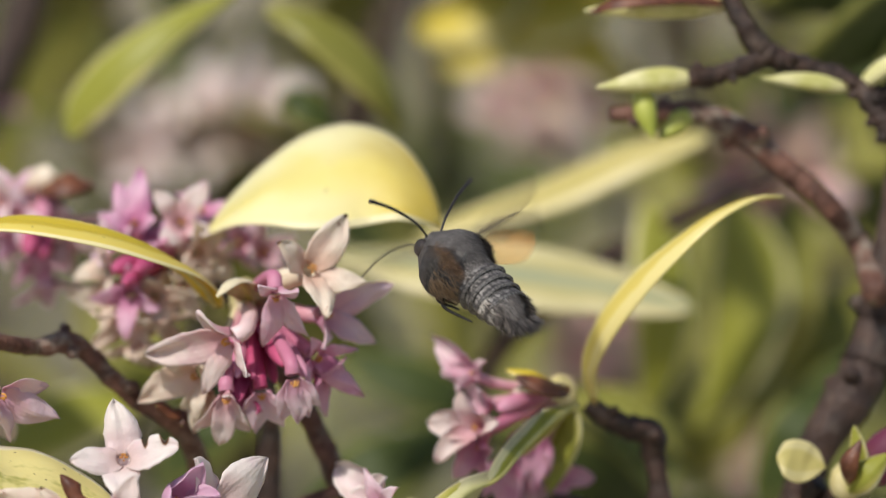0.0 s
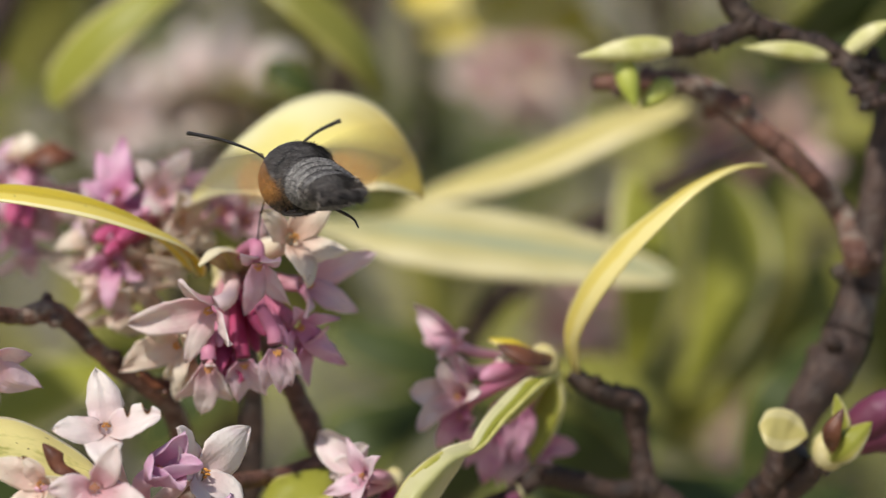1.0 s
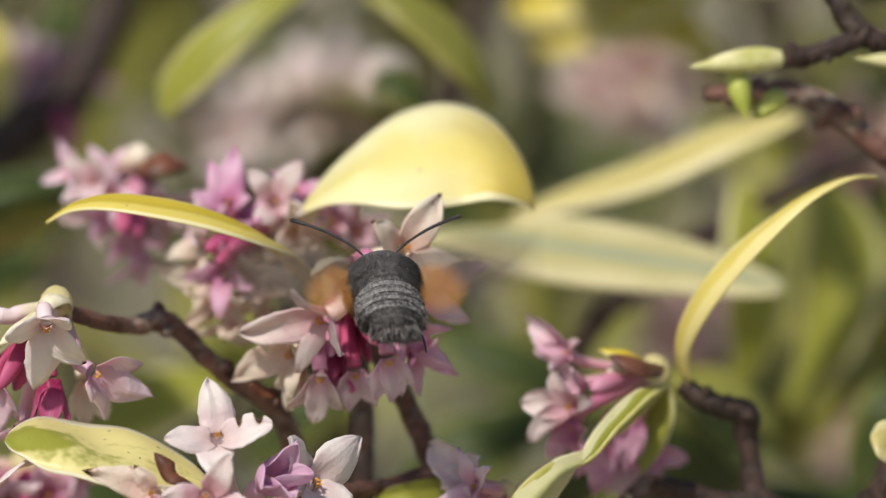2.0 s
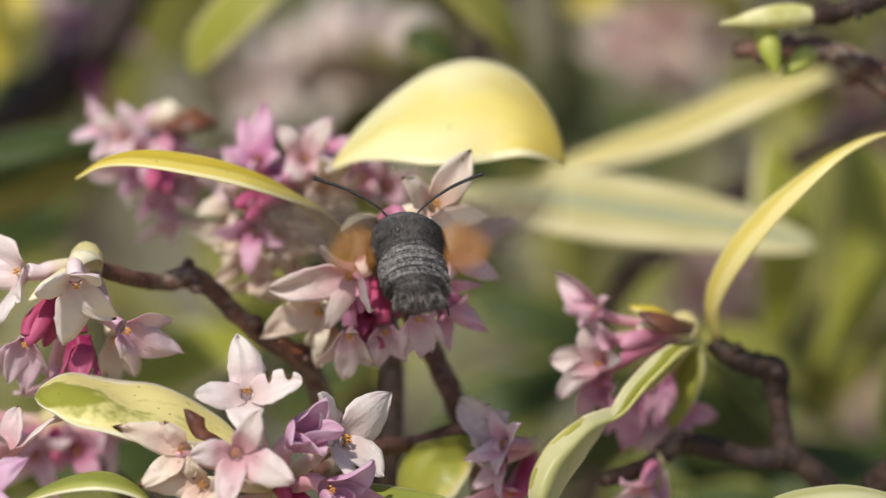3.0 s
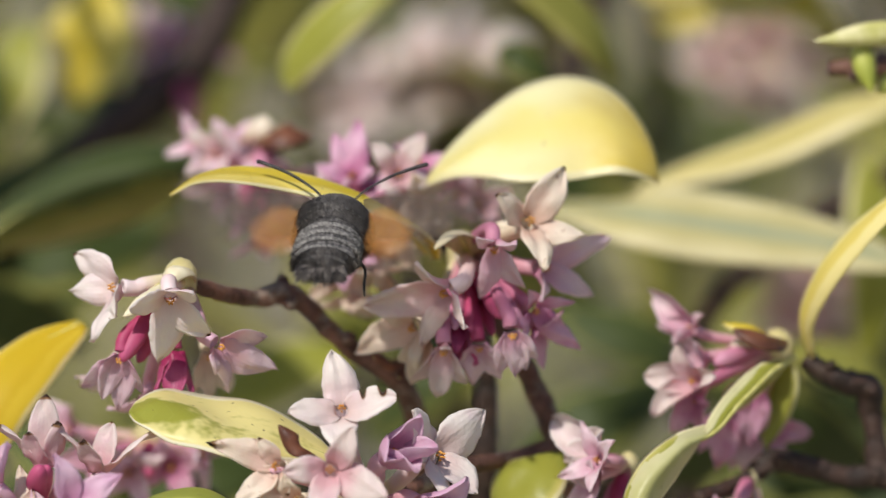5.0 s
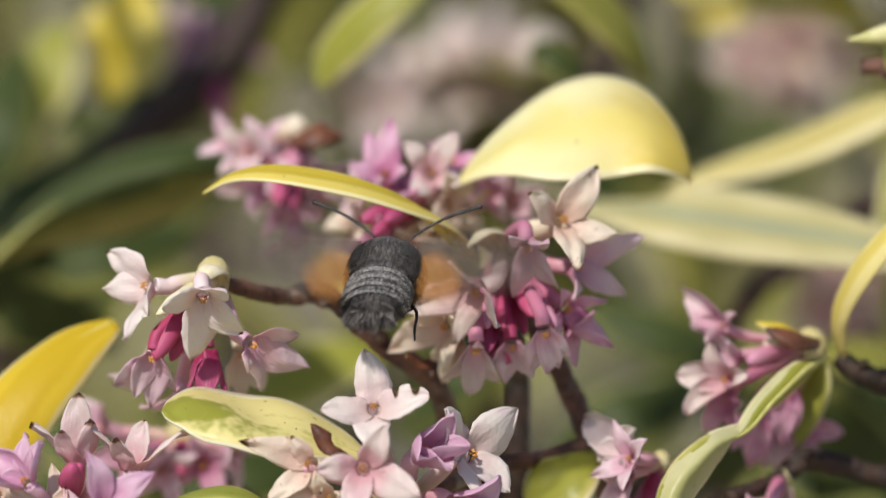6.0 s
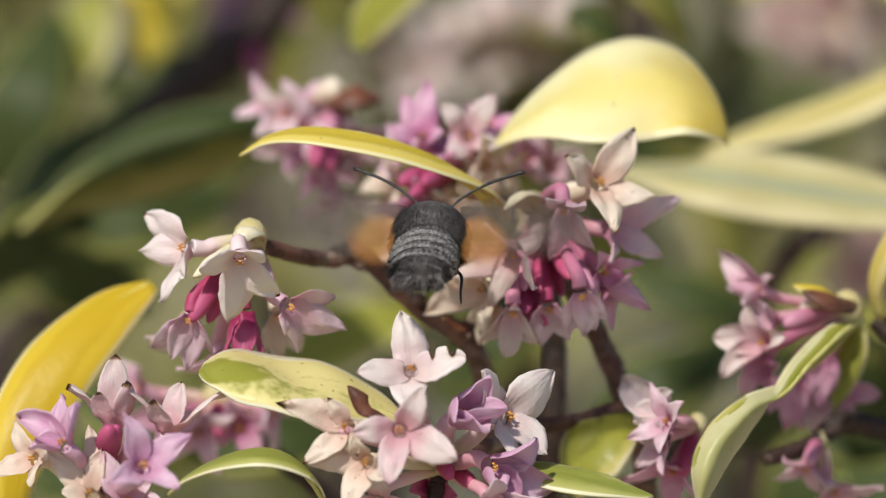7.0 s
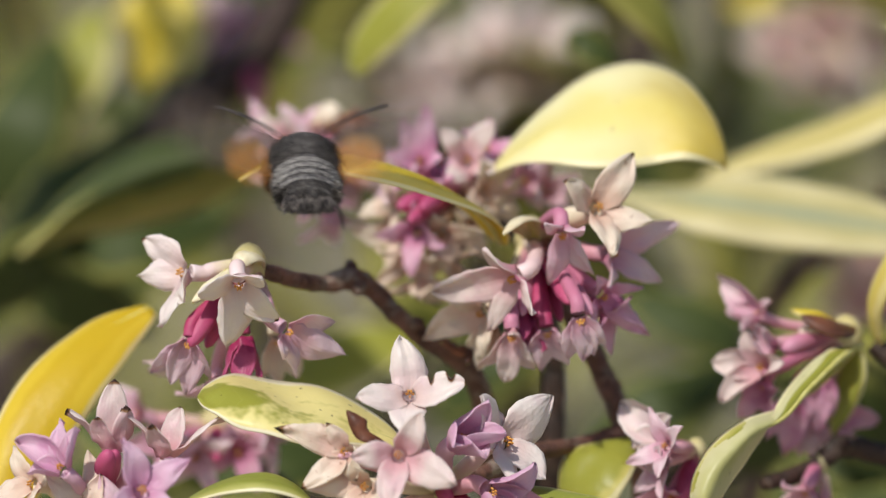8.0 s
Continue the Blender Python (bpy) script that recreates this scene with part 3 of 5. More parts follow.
def wood():
    crown = ROOT + Vector((0.0, -0.02, 0.60))
    trunk = twig("grey-brown main stem of the daphne shrub rising from the ground", [ROOT - Vector((0, 0, 0.03)), ROOT + Vector((0.01, 0.01, 0.2)), ROOT + Vector((-0.01, 0.0, 0.42)), crown], (26, 22, 19, 17), BARK_OLD, name="shrub_stem", rings=10)
    limb = "grey-brown limb of the shrub, out of the main stem"
    # old limb rising at the edge, with its fork
    twig("thick grey-brown old branch with swollen nodes, beside yellow leaves",
         [crown, S(1600, 1500, 60), S(1632, 1000, 30), S(1690, 740, 20), S(1722, 660, 18), S(1764, 598, 18), S(1798, 534, 19), S(1822, 450, 20), S(1836, 380, 20), S(1858, 260, 20), S(1880, 150, 20), S(1960, -60, 12)],
         (15, 11, 7.0, 5.8, 5.8, 7.4, 7.0, 5.6, 5.3, 5.0, 5.0, 4.8), BARK_OLD, [(0.50, 90, 2.0), (0.52, 200, 2.0), (0.68, 100, 2.2), (0.72, 250, 1.8)], "branch", 14, 150, 20, 1.03, 0.09)
    twig("brown arching branch with ringed bark and a dead stub",
         [S(1822, 400, 11), S(1796, 318, 24), S(1735, 238, 20), S(1652, 166, 20), S(1594, 118, 20), S(1538, 84, 20), S(1480, 74, 20), S(1350, 78, 20)],
         (3.8, 3.4, 3.4, 3.5, 3.9, 3.6, 3.0, 2.2), BARK_RED, [(0.55, 90, 2.2), (0.62, 300, 1.8), (0.96, 10, 1.3), (0.9, 190, 1.4)], rings=22, proud=1.06, rough=0.12)
    twig("knobbly brown twig with a forked tip above the yellow leaves",
         [S(1990, 150, 30), S(1935, 90, 18), S(1880, 62, 14), S(1820, 44, 12), S(1752, 12, 12), S(1690, -8, 12), S(1632, -28, 12), S(1592, -75, 12), S(1540, -190, 14)],
         (3.6, 3.2, 3.0, 2.9, 3.0, 2.9, 3.6, 2.9, 2.6), BARK, [(0.30, 30, 1.6), (0.33, 140, 1.7), (0.36, 250, 1.5), (0.45, 60, 1.3), (0.5, 200, 1.3), (0.6, 320, 1.2), (0.66, 80, 1.2)], rings=60, proud=1.16, count=150)
    twig("stubby spur with crowded bud scars at the end of a twig", [S(1790, 26, 11), S(1812, 52, 10), S(1832, 84, 9), S(1846, 108, 9), S(1852, 120, 9)], (2.6, 3.0, 2.8, 3.2, 2.2), BARK,
         [(0.1, 20, 1.1), (0.15, 200, 1.2), (0.3, 110, 1.0), (0.35, 300, 1.1), (0.5, 40, 1.0), (0.6, 200, 1.1), (0.85, 0, 1.2), (0.88, 70, 1.2), (0.9, 150, 1.2), (0.92, 230, 1.2), (0.95, 300, 1.1), (0.98, 90, 1.0)], rings=14, count=60, proud=1.14)
    twig("short knobbly side twig carrying a pale bud", [S(1636, -26, 12), S(1590, -8, 11), S(1545, 8, 11), S(1502, 14, 11), S(1488, 16, 11)], (3.0, 2.8, 2.8, 2.6, 2.2), BARK, [(0.4, 10, 1.1), (0.7, 120, 1.2), (0.8, 260, 1.1)], rings=18, count=70, proud=1.16)
    # twig under the right-hand flower heads
    twig("dark brown crooked twig below a pink flower head",
         [crown, S(1640, 1500, 60), S(1600, 1000, 30), S(1525, 862, 18), S(1470, 806, 16), S(1440, 788, 16), S(1436, 740, 16), S(1428, 690, 16), S(1420, 645, 15), S(1380, 632, 14), S(1340, 612, 13), S(1312, 588, 13)],
         (14, 9, 5, 3.5, 3.6, 4.2, 3.0, 3.2, 4.4, 3.3, 3.2, 2.6), BARK, [(0.74, 60, 1.4), (0.79, 200, 1.4), (0.9, 100, 1.2)], rings=26, count=130)
    twig("dark brown forked twig carrying withered flowers",
         [S(1450, 800, 16), S(1380, 798, 15), S(1310, 780, 14), S(1255, 770, 13), S(1215, 800, 12), S(1170, 822, 10), S(1120, 838, 6)], (3.4, 3.0, 3.2, 3.4, 2.8, 2.6, 2.0), BARK, [(0.5, 60, 1.6), (0.6, 240, 1.3)], rings=16)
    # twig with the swollen node, left
    twig("dark brown twig with a pale swollen node between flower heads",
         [crown, S(640, 1400, 60), S(640, 900, 30), S(620, 690, 14), S(572, 615, 8), S(516, 580, 6), S(466, 540, 4), S(426, 498, 3), S(390, 477, 2), S(340, 486, 0), S(285, 478, -6), S(225, 462, -12)],
         (12, 8, 3.8, 3.2, 3.2, 2.9, 2.7, 2.7, 3.4, 2.5, 2.4, 2.3), BARK_RED, [(0.50, 90, 1.6), (0.71, 20, 1.5), (0.73, 180, 1.5)], rings=24, count=130)
    twig("slim reddish-brown stem under the central flower head", [crown, S(900, 1300, 60), S(905, 860, 20), S(870, 735, 12), S(830, 640, 10), S(790, 560, 10), S(740, 470, 10), S(708, 405, 10)], (10, 7, 3.4, 3.4, 3.2, 3.0, 2.6, 2.4), BARK_RED, [(0.6, 50, 1.1)], rings=16)
    twig("dark upright stem in the shade of the flowers", [crown, S(735, 1300, 70), S(745, 840, 40), S(748, 700, 36), S(742, 560, 34), S(700, 420, 36), S(575, 340, 26)], (10, 6, 3.6, 3.4, 3.2, 2.8, 2.4), BARK, rings=14)
    twig("slim reddish twig lying across behind the flowers", [S(900, 742, 14), S(850, 752, 8), S(780, 772, 2), S(700, 785, -4), S(600, 830, -12), S(545, 850, -16)], (2.4, 2.4, 2.3, 2.3, 2.2, 2.2), BARK_RED, rings=14)
    twig("slim stem below the low flower heads", [crown, S(560, 1500, 50), S(500, 1080, 0), S(530, 930, -18), S(545, 850, -18)], (10, 6, 3, 2.6, 2.4), BARK)
    twig("slim stem under the low pale flower heads", [crown, S(100, 1600, 40), S(-80, 1100, -10), S(-70, 980, -22), S(-60, 900, -24)], (10, 6, 3, 2.6, 2.4), BARK)
    twig("slim shaded stem carrying a pale flower", [S(905, 870, 20), S(950, 830, 10), S(992, 775, 4)], (2.6, 2.2, 2.0), BARK, count=30, rings=5)
    twig("dark shaded stem crossing behind the flower heads", [crown, S(-420, 900, 165), S(-200, 400, 165), S(-20, 265, 165), S(120, 165, 167), S(240, 60, 170), S(330, -150, 175)], (13, 9, 8, 7.5, 8, 8, 7), BARK, rings=6)
    twig("upright stem deep in the shrub", [ROOT + Vector((0.05, 0.35, 0)), S(700, 900, 330), S(880, 150, 260), S(960, -80, 260), S(1010, -300, 270)], (14, 12, 7, 6, 5), BARK, rings=20)
    twig("dark oblique twig deep in the shrub", [crown, S(1100, 900, 160), S(1120, 560, 130), S(1250, 400, 120), S(1400, 300, 120), S(1650, 180, 130)], (12, 6, 4, 4, 4, 3), BARK, rings=20)
    twig("slim stem low under pink bud cluster", [S(1600, 1000, 30), S(1660, 850, 12), S(1735, 770, 4), S(1765, 735, 0)], (4, 3.4, 3.2, 2.6), BARK, [(0.9, 40, 1.3), (0.85, 200, 1.2)], rings=18)
    twig("dark broken stub beside a round yellow leaf", [S(1600, 850, 14), S(1660, 790, 8), S(1716, 728, 4)], (4.4, 4.2, 3.4), BARK, rings=8, count=40)


wood()

# ---- flower heads ----
cluster("large flower head of white, pink and magenta daphne flowers", (705, 402, 8), [
    (831, 344, -10, 0.45, 0.30, 0.75, 0, 1.2, "cream/cream", (884, 252), (764, 302), (850, 436), (922, 374)),
    (862, 432, -4, 0.85, -0.05, 0.4, 0, 1.1, "pale_slim", (964, 374), (930, 482), (842, 492), (868, 392)),
    (841, 514, -6, 0.6, -0.5, 0.45, 0, 1.0, "pink_slim", (914, 576), (904, 492), (812, 562), (822, 470)),
    (761, 410, -14, 0.10, -0.75, 0.50, 0, 1.0, "pale_slim/pink", (734, 486), (816, 470), (800, 388), (728, 378)),
    (661, 484, -15, -0.70, -0.45, 0.40, 0, 1.15, "white_slim", (528, 498), (620, 422), (708, 540), (632, 570)),
    (606, 544, -6, -0.7, -0.4, 0.4, 0, 1.0, "cream", (514, 582), (562, 512), (614, 620), (645, 560)),
    (671, 592, -12, 0.0, -0.9, 0.35, 0, 1.0, "white_slim/pink", (657, 662), (612, 632), (712, 636), (676, 572)),
    (632, 575, -5, -0.3, -0.85, 0.3, 0, 0.85, "cream", (612, 640), (590, 600), (655, 630)),
    (735, 585, -10, 0.1, -0.9, 0.3, 0, 0.95, "pale/deep", (772, 628), (722, 640), (700, 612), (760, 590)),
    (795, 562, -14, 0.2, -0.9, 0.3, 0, 1.0, "pale/pink", (818, 612), (770, 618), (838, 594), (798, 622)),
    (846, 548, -2, 0.65, -0.6, 0.3, 60, 0.75, "pink"),
    (700, 545, -6, -0.1, -0.9, 0.5, 0, 0.75, "deep"),
], [(722, 545, -10, 2.8, "deep"), (772, 520, -12, 3.0, "deep"), (690, 540, -11, 2.6, "pink"), (758, 550, -6, 2.4, "deep"), (800, 356, -2, 2.6, "cream"), (812, 540, -10, 2.8, "pink")])
cluster("white and pink daphne flower head with hanging magenta tubes", (205, 452, -14), [
    (72, 466, -18, -0.88, 0.05, 0.4, 0, 1.1, "snow", (10, 406), (4, 474), (46, 564), (92, 520)),
    (188, 500, -26, 0.10, -0.70, 0.62, 0, 1.05, "snow", (116, 506), (230, 476), (162, 598), (256, 552)),
    (285, 578, -20, 0.75, -0.5, 0.4, 0, 0.95, "pale/mauve", (358, 556), (374, 612), (268, 622), (284, 652)),
    (95, 606, -20, -0.2, -0.92, 0.2, 0, 0.9, "pale/deep", (26, 646), (62, 664), (92, 684), (136, 652)),
    (195, 604, -16, 0.05, -0.98, 0.1, 0, 1.0, "deep", (158, 664, 1), (226, 656, 1), (192, 672, 3), (188, 650, -2)),
    (258, 600, -2, 0.2, -0.9, 0.3, 0, 0.95, "cream", (222, 655), (258, 668), (292, 655)),
    (70, 640, 2, -0.4, -0.85, 0.2, 45, 0.85, "white"),
    (150, 680, -4, 0.0, -0.95, 0.25, 15, 0.9, "pale"),
], [(100, 598, -20, 3.4, "deep"), (130, 600, -16, 2.8, "deep"), (148, 588, -14, 2.4, "pink")])
cluster("open white and mauve daphne flower head, petal edges browning", (540, 850, -18), [
    (490, 674, -34, 0.0, 0.55, 0.83, 0, 1.0, "snow", (472, 578), (396, 686), (590, 660, None, ((0.42, 1, 0.5), (0.78, 1, 0.6))), (486, 752)),
    (468, 788, -42, -0.1, 0.1, 0.98, 0, 1.05, "white", (386, 792), (512, 712), (452, 884), (574, 838)),
    (676, 762, -26, 0.72, 0.15, 0.6, 0, 1.25, "snow", (744, 684), (622, 682), (730, 832), (676, 838)),
    (590, 752, -31, 0.62, 0.5, 0.6, 0, 1.25, "mauve_curl", (632, 694, 2), (660, 745, 3), (628, 790, 4), (572, 770, 6)),
    (368, 782, -38, -0.45, 0.1, 0.85, 0, 1.0, "cream_worn", (250, 742, -2), (298, 850, -1), (342, 732, -1), (396, 836, -1)),
    (405, 845, -38, -0.4, 0.0, 0.9, 0, 1.0, "cream", (308, 852), (388, 798), (444, 876), (372, 934)),
    (646, 858, -31, 0.65, -0.30, 0.60, 0, 1.1, "mauve_curl/pale", (714, 802), (744, 892), (676, 924), (636, 904)),
    (530, 888, -20, 0.05, -0.1, 0.97, 0, 0.85, "deep", (562, 848), (488, 896), (574, 906), (520, 944)),
    (640, 930, -30, 0.4, -0.6, 0.7, 10, 0.9, "pale"),
    (430, 925, -32, -0.3, -0.6, 0.7, 10, 0.9, "white"),
], [(608, 892, -26, 2.4, "deep"), (560, 872, -28, 2.4, "deep"), (365, 790, -37, 2.4, "pale")])
cluster("low lilac and white daphne flower head with a magenta bud", (-60, 905, -24), [
    (20, 846, -46, 0.3, 0.5, 0.8, 0, 1.15, "mauve", (-20, 762), (102, 796), (82, 892), (-42, 882)),
    (-136, 806, -38, -0.6, 0.6, 0.5, 0, 0.9, "mauve_curl", (-214, 770), (-130, 730), (-190, 824), (-100, 742)),
    (-34, 762, -30, 0.0, 0.98, 0.05, 0, 0.95, "white_worn", (-118, 712, 1), (-34, 656, -1), (-8, 704, 2), (-60, 722, 4)),
    (60, 772, -30, 0.05, 0.98, 0.05, 0, 0.9, "white_worn", (-20, 708, 1), (172, 716, 0), (84, 706, -2), (36, 734, 4)),
    (-81, 896, -36, -0.2, 0.5, 0.8, 0, 0.9, "cream", (-160, 822), (-82, 784), (-56, 826), (-130, 900)),
    (-11, 909, -36, 0.1, 0.5, 0.8, 0, 0.9, "pale", (-60, 826), (30, 884), (50, 912), (-30, 960)),
    (-190, 840, -26, -0.7, 0.2, 0.6, 30, 0.9, "cream"),
], [(-44, 786, -37, 3.7, "deep"), (-30, 784, -36, 3.0, "deep"), (20, 790, -30, 2.5, "pale")])
cluster("soft pink daphne flower head behind the yellow leaves", (575, 335, 26), [
    (508, 262, 18, -0.1, 0.6, 0.75, 0, 0.9, "pink", (520, 168), (474, 194), (446, 254), (548, 260)), (530, 290, 22, 0.0, 0.75, 0.5, 20, 0.7, "pink"),
    (594, 264, 15, 0.15, 0.3, 0.9, 0, 0.95, "white", (543, 212), (640, 196), (558, 304), (642, 288)), (632, 240, 22, 0.4, 0.7, 0.5, 10, 0.75, "pink"),
    (470, 300, 20, -0.75, 0.25, 0.5, 10, 0.75, "pale"), (452, 345, 18, -0.8, -0.1, 0.5, 30, 0.85, "cream"),
    (462, 395, 20, -0.6, -0.45, 0.6, 20, 0.95, "cream"), (500, 400, 14, -0.3, -0.5, 0.8, 0, 0.85, "pink"),
    (488, 448, 18, -0.3, -0.8, 0.4, 45, 1.0, "cream"), (545, 405, 15, 0.0, -0.6, 0.75, 15, 0.85, "cream"),
    (630, 320, 16, 0.6, 0.0, 0.7, 40, 0.9, "cream"), (660, 352, 20, 0.75, -0.4, 0.4, 40, 0.85, "cream"), (600, 385, 18, 0.4, -0.6, 0.6, 25, 0.85, "cream"),
    (520, 500, 20, 0.0, -0.92, 0.3, 10, 0.95, "cream"), (560, 455, 18, 0.2, -0.85, 0.4, 30, 0.8, "cream"),
    (740, 318, 30, 0.8, 0.0, 0.5, 20, 0.9, "pale"), (700, 300, 30, 0.7, 0.3, 0.5, 50, 0.85, "pale"),
], [(472, 350, 10, 3.4, "deep"), (512, 352, 9, 3.0, "deep"), (490, 375, 8, 2.6, "deep"), (612, 205, 28, 2.4, "pink"), (560, 300, 12, 2.6, "pink")])
cluster("blurred pink daphne flower head further back", (365, 215, 44), [
    (222, 210, 40, -0.85, 0.25, 0.4, 10, 0.75, "pale"), (262, 232, 36, -0.6, 0.2, 0.7, 40, 0.75, "white"),
    (285, 205, 38, -0.4, 0.6, 0.6, 20, 0.7, "pale"), (300, 255, 34, -0.3, 0.0, 0.9, 0, 0.75, "pale"),
    (262, 290, 40, -0.5, -0.5, 0.6, 20, 0.8, "white"), (310, 300, 36, -0.2, -0.6, 0.7, 45, 0.75, "pink"),
    (340, 345, 38, 0.0, -0.85, 0.4, 30, 0.8, "pink"), (385, 320, 40, 0.3, -0.75, 0.5, 10, 0.8, "white"), (402, 280, 40, 0.6, -0.5, 0.5, 30, 0.75, "pale"),
    (355, 385, 42, 0.0, -0.95, 0.2, 10, 0.8, "pale"),
], [(318, 322, 32, 3.6, "deep"), (345, 330, 34, 3.0, "deep"), (345, 262, 36, 3.4, "pink"), (340, 182, 40, 4.4, "cream"), (305, 192, 42, 3.4, "cream")])
cluster("pink daphne flower head with a brown bract on a crooked twig", (1262, 574, 13), [
    (1098, 534, 8, -0.85, 0.35, 0.35, 0, 0.7, "pale_curl", (1038, 470), (1050, 534), (1078, 568), (1128, 512)),
    (1105, 632, 2, -0.6, 0.0, 0.7, 0, 0.95, "white_curl/pink", (1026, 622), (1084, 568), (1152, 622), (1042, 694)),
    (1112, 672, 6, -0.5, -0.7, 0.45, 0, 0.8, "pink_curl", (1078, 724), (1132, 722), (1070, 668), (1140, 670)),
    (1222, 656, 8, -0.2, -0.9, 0.35, 0, 0.9, "pink", (1186, 746), (1218, 752), (1240, 720)),
    (1165, 700, 10, -0.3, -0.9, 0.3, 0, 0.9, "pink", (1124, 760), (1154, 792), (1182, 764), (1140, 730)),
    (1205, 735, 14, 0.0, -0.95, 0.25, 0, 0.85, "pale", (1182, 790), (1206, 796), (1228, 780)),
    (1258, 724, 18, 0.75, -0.4, 0.4, 0, 0.8, "pink", (1324, 726), (1276, 760), (1290, 700)),
    (1120, 590, 8, -0.8, -0.1, 0.4, 35, 0.75, "pale"),
], [(1150, 600, 6, 3.0, "pink"), (1180, 570, 8, 2.6, "cream"), (1195, 680, 10, 3.2, "pink"), (1170, 620, 8, 2.8, "pink")])
cluster("white and pink daphne flower on a slim stem", (998, 778, 3), [
    (925, 752, -6, -0.7, 0.4, 0.45, 0, 0.9, "snow_curl/pink", (866, 698), (884, 772), (930, 822), (952, 716)),
    (922, 805, -10, -0.75, -0.25, 0.5, 0, 0.95, "pale", (880, 792), (890, 856), (936, 868), (930, 770)),
    (950, 870, -4, -0.4, -0.8, 0.4, 10, 0.9, "pink"),
    (935, 770, -12, -0.7, 0.1, 0.6, 15, 0.8, "pale"),
], [(972, 868, -6, 3.0, "deep")], core_size=0.6)
cluster("small faded pink flower remains hanging from a twig", (1215, 802, 12), [
    (1190, 862, 6, -0.2, -0.9, 0.4, 30, 0.8, "pale"),
    (1245, 905, 8, 0.4, -0.7, 0.5, 30, 0.9, "pale"),
], [(1197, 845, 2, 2.6, "pink")], core_size=0.55)
cluster("opening magenta buds in yellow-green bracts", (1768, 730, 0), [], [(1905, 640, -2, 7.2, "plum"), (1918, 690, 0, 6.4, "plum")], name="bud_cluster")
back = cluster("blurred pink daphne flower head deep in the shrub", (1230, 35, 270), [
    (1185, -5, 266, -0.5, 0.4, 0.7, 10, 1.35, "cream"), (1265, -15, 266, 0.4, 0.6, 0.7, 30, 1.35, "cream"), (1225, 55, 260, 0, -0.3, 0.9, 50, 1.35, "cream"),
    (1155, 65, 266, -0.7, -0.3, 0.6, 20, 1.35, "white"), (1285, 75, 266, 0.6, -0.4, 0.6, 0, 1.35, "pale"), (1225, 115, 266, 0.0, -0.9, 0.4, 30, 1.35, "pale")],
    [(1205, 25, 258, 4, "pink"), (1250, 25, 258, 4, "pink")])
for x, y, w, turn in ((1285, 470, 260, 60), (1625, 190, 210, 170), (1560, 700, 360, 90)):
    copy_thing(back, Matrix.Translation(S(x, y, w)) @ pose(0, 0, 0, 0, 0, turn))

cluster("shaded pink daphne flowers below the hanging tubes", (150, 735, 30), [
    (60, 770, 24, -0.6, -0.3, 0.7, 10, 0.9, "pink"), (110, 800, 22, -0.2, -0.5, 0.8, 40, 0.95, "pale"), (190, 790, 24, 0.3, -0.5, 0.8, 20, 0.9, "pink"),
    (250, 760, 26, 0.7, -0.2, 0.6, 0, 0.9, "pale"), (0, 715, 30, -0.8, 0.2, 0.4, 15, 0.85, "pale")], [(150, 800, 20, 3, "deep")])
twig("dark shaded stem under the pink flowers", [S(150, 735, 30), S(210, 800, 34), S(330, 900, 40), S(500, 1080, 46), S(600, 1300, 60), Vector((0.02, 0.12, 0.6))], (2.6, 2.6, 2.8, 3.2, 5, 9), BARK, rings=8)

cluster("whitish daphne flower head deep in the shrub", (690, 80, 265), [
    (640, 50, 260, -0.5, 0.4, 0.7, 10, 1.3, "snow"), (730, 50, 260, 0.4, 0.6, 0.7, 30, 1.3, "snow"), (690, 105, 254, 0, -0.3, 0.9, 50, 1.2, "cream"),
    (630, 120, 260, -0.7, -0.3, 0.6, 20, 1.2, "snow"), (750, 125, 260, 0.6, -0.4, 0.6, 0, 1.2, "cream")])

cluster("pale greyish daphne flower head, far out of focus", (520, 120, 270), [
    (470, 90, 264, -0.5, 0.4, 0.7, 10, 1.3, "snow"), (560, 90, 264, 0.4, 0.6, 0.7, 30, 1.2, "cream"), (520, 150, 258, 0, -0.3, 0.9, 50, 1.2, "snow"), (470, 165, 264, -0.7, -0.3, 0.6, 20, 1.2, "cream")])
cluster("dusky magenta daphne flower head, out of focus in the shade", (205, 75, 188), [
    (150, 30, 182, -0.6, 0.4, 0.6, 10, 1.1, "pale"), (205, 10, 182, 0.0, 0.8, 0.5, 30, 1.1, "pink"), (255, 40, 182, 0.6, 0.4, 0.6, 0, 1.0, "pink"),
    (160, 110, 180, -0.5, -0.4, 0.7, 20, 1.1, "pink"), (225, 90, 176, 0.1, 0.0, 0.95, 40, 1.0, "deep")], [(185, 60, 174, 4, "pink"), (230, 178, 140, 4, "deep")])

# ---- leaves in the plane of the moth ----
blade("domed glossy yellow leaf arching over the flowers",
      [S(630, 292, 16), S(672, 232, 19), S(730, 172, 22), S(800, 122, 25), S(872, 94, 26), S(935, 97, 26), S(985, 124, 25), S(1022, 176, 21), S(1044, 232, 17), S(1051, 284, 13)],
      [S(630, 292, 16), S(680, 250, 13.5), S(740, 214, 12.5), S(808, 188, 13), S(872, 176, 13.5), S(930, 176, 14), S(980, 190, 13.5), S(1018, 216, 13), S(1043, 250, 13), S(1051, 284, 13)],
      [S(630, 292, 16), S(690, 271, 9), S(745, 270, 6), S(808, 275, 4), S(868, 276, 4), S(925, 270, 6), S(972, 266, 5), S(1010, 267, 7), S(1036, 275, 10), S(1051, 284, 13)], [IVORY, YELLOW], wave=0.9)
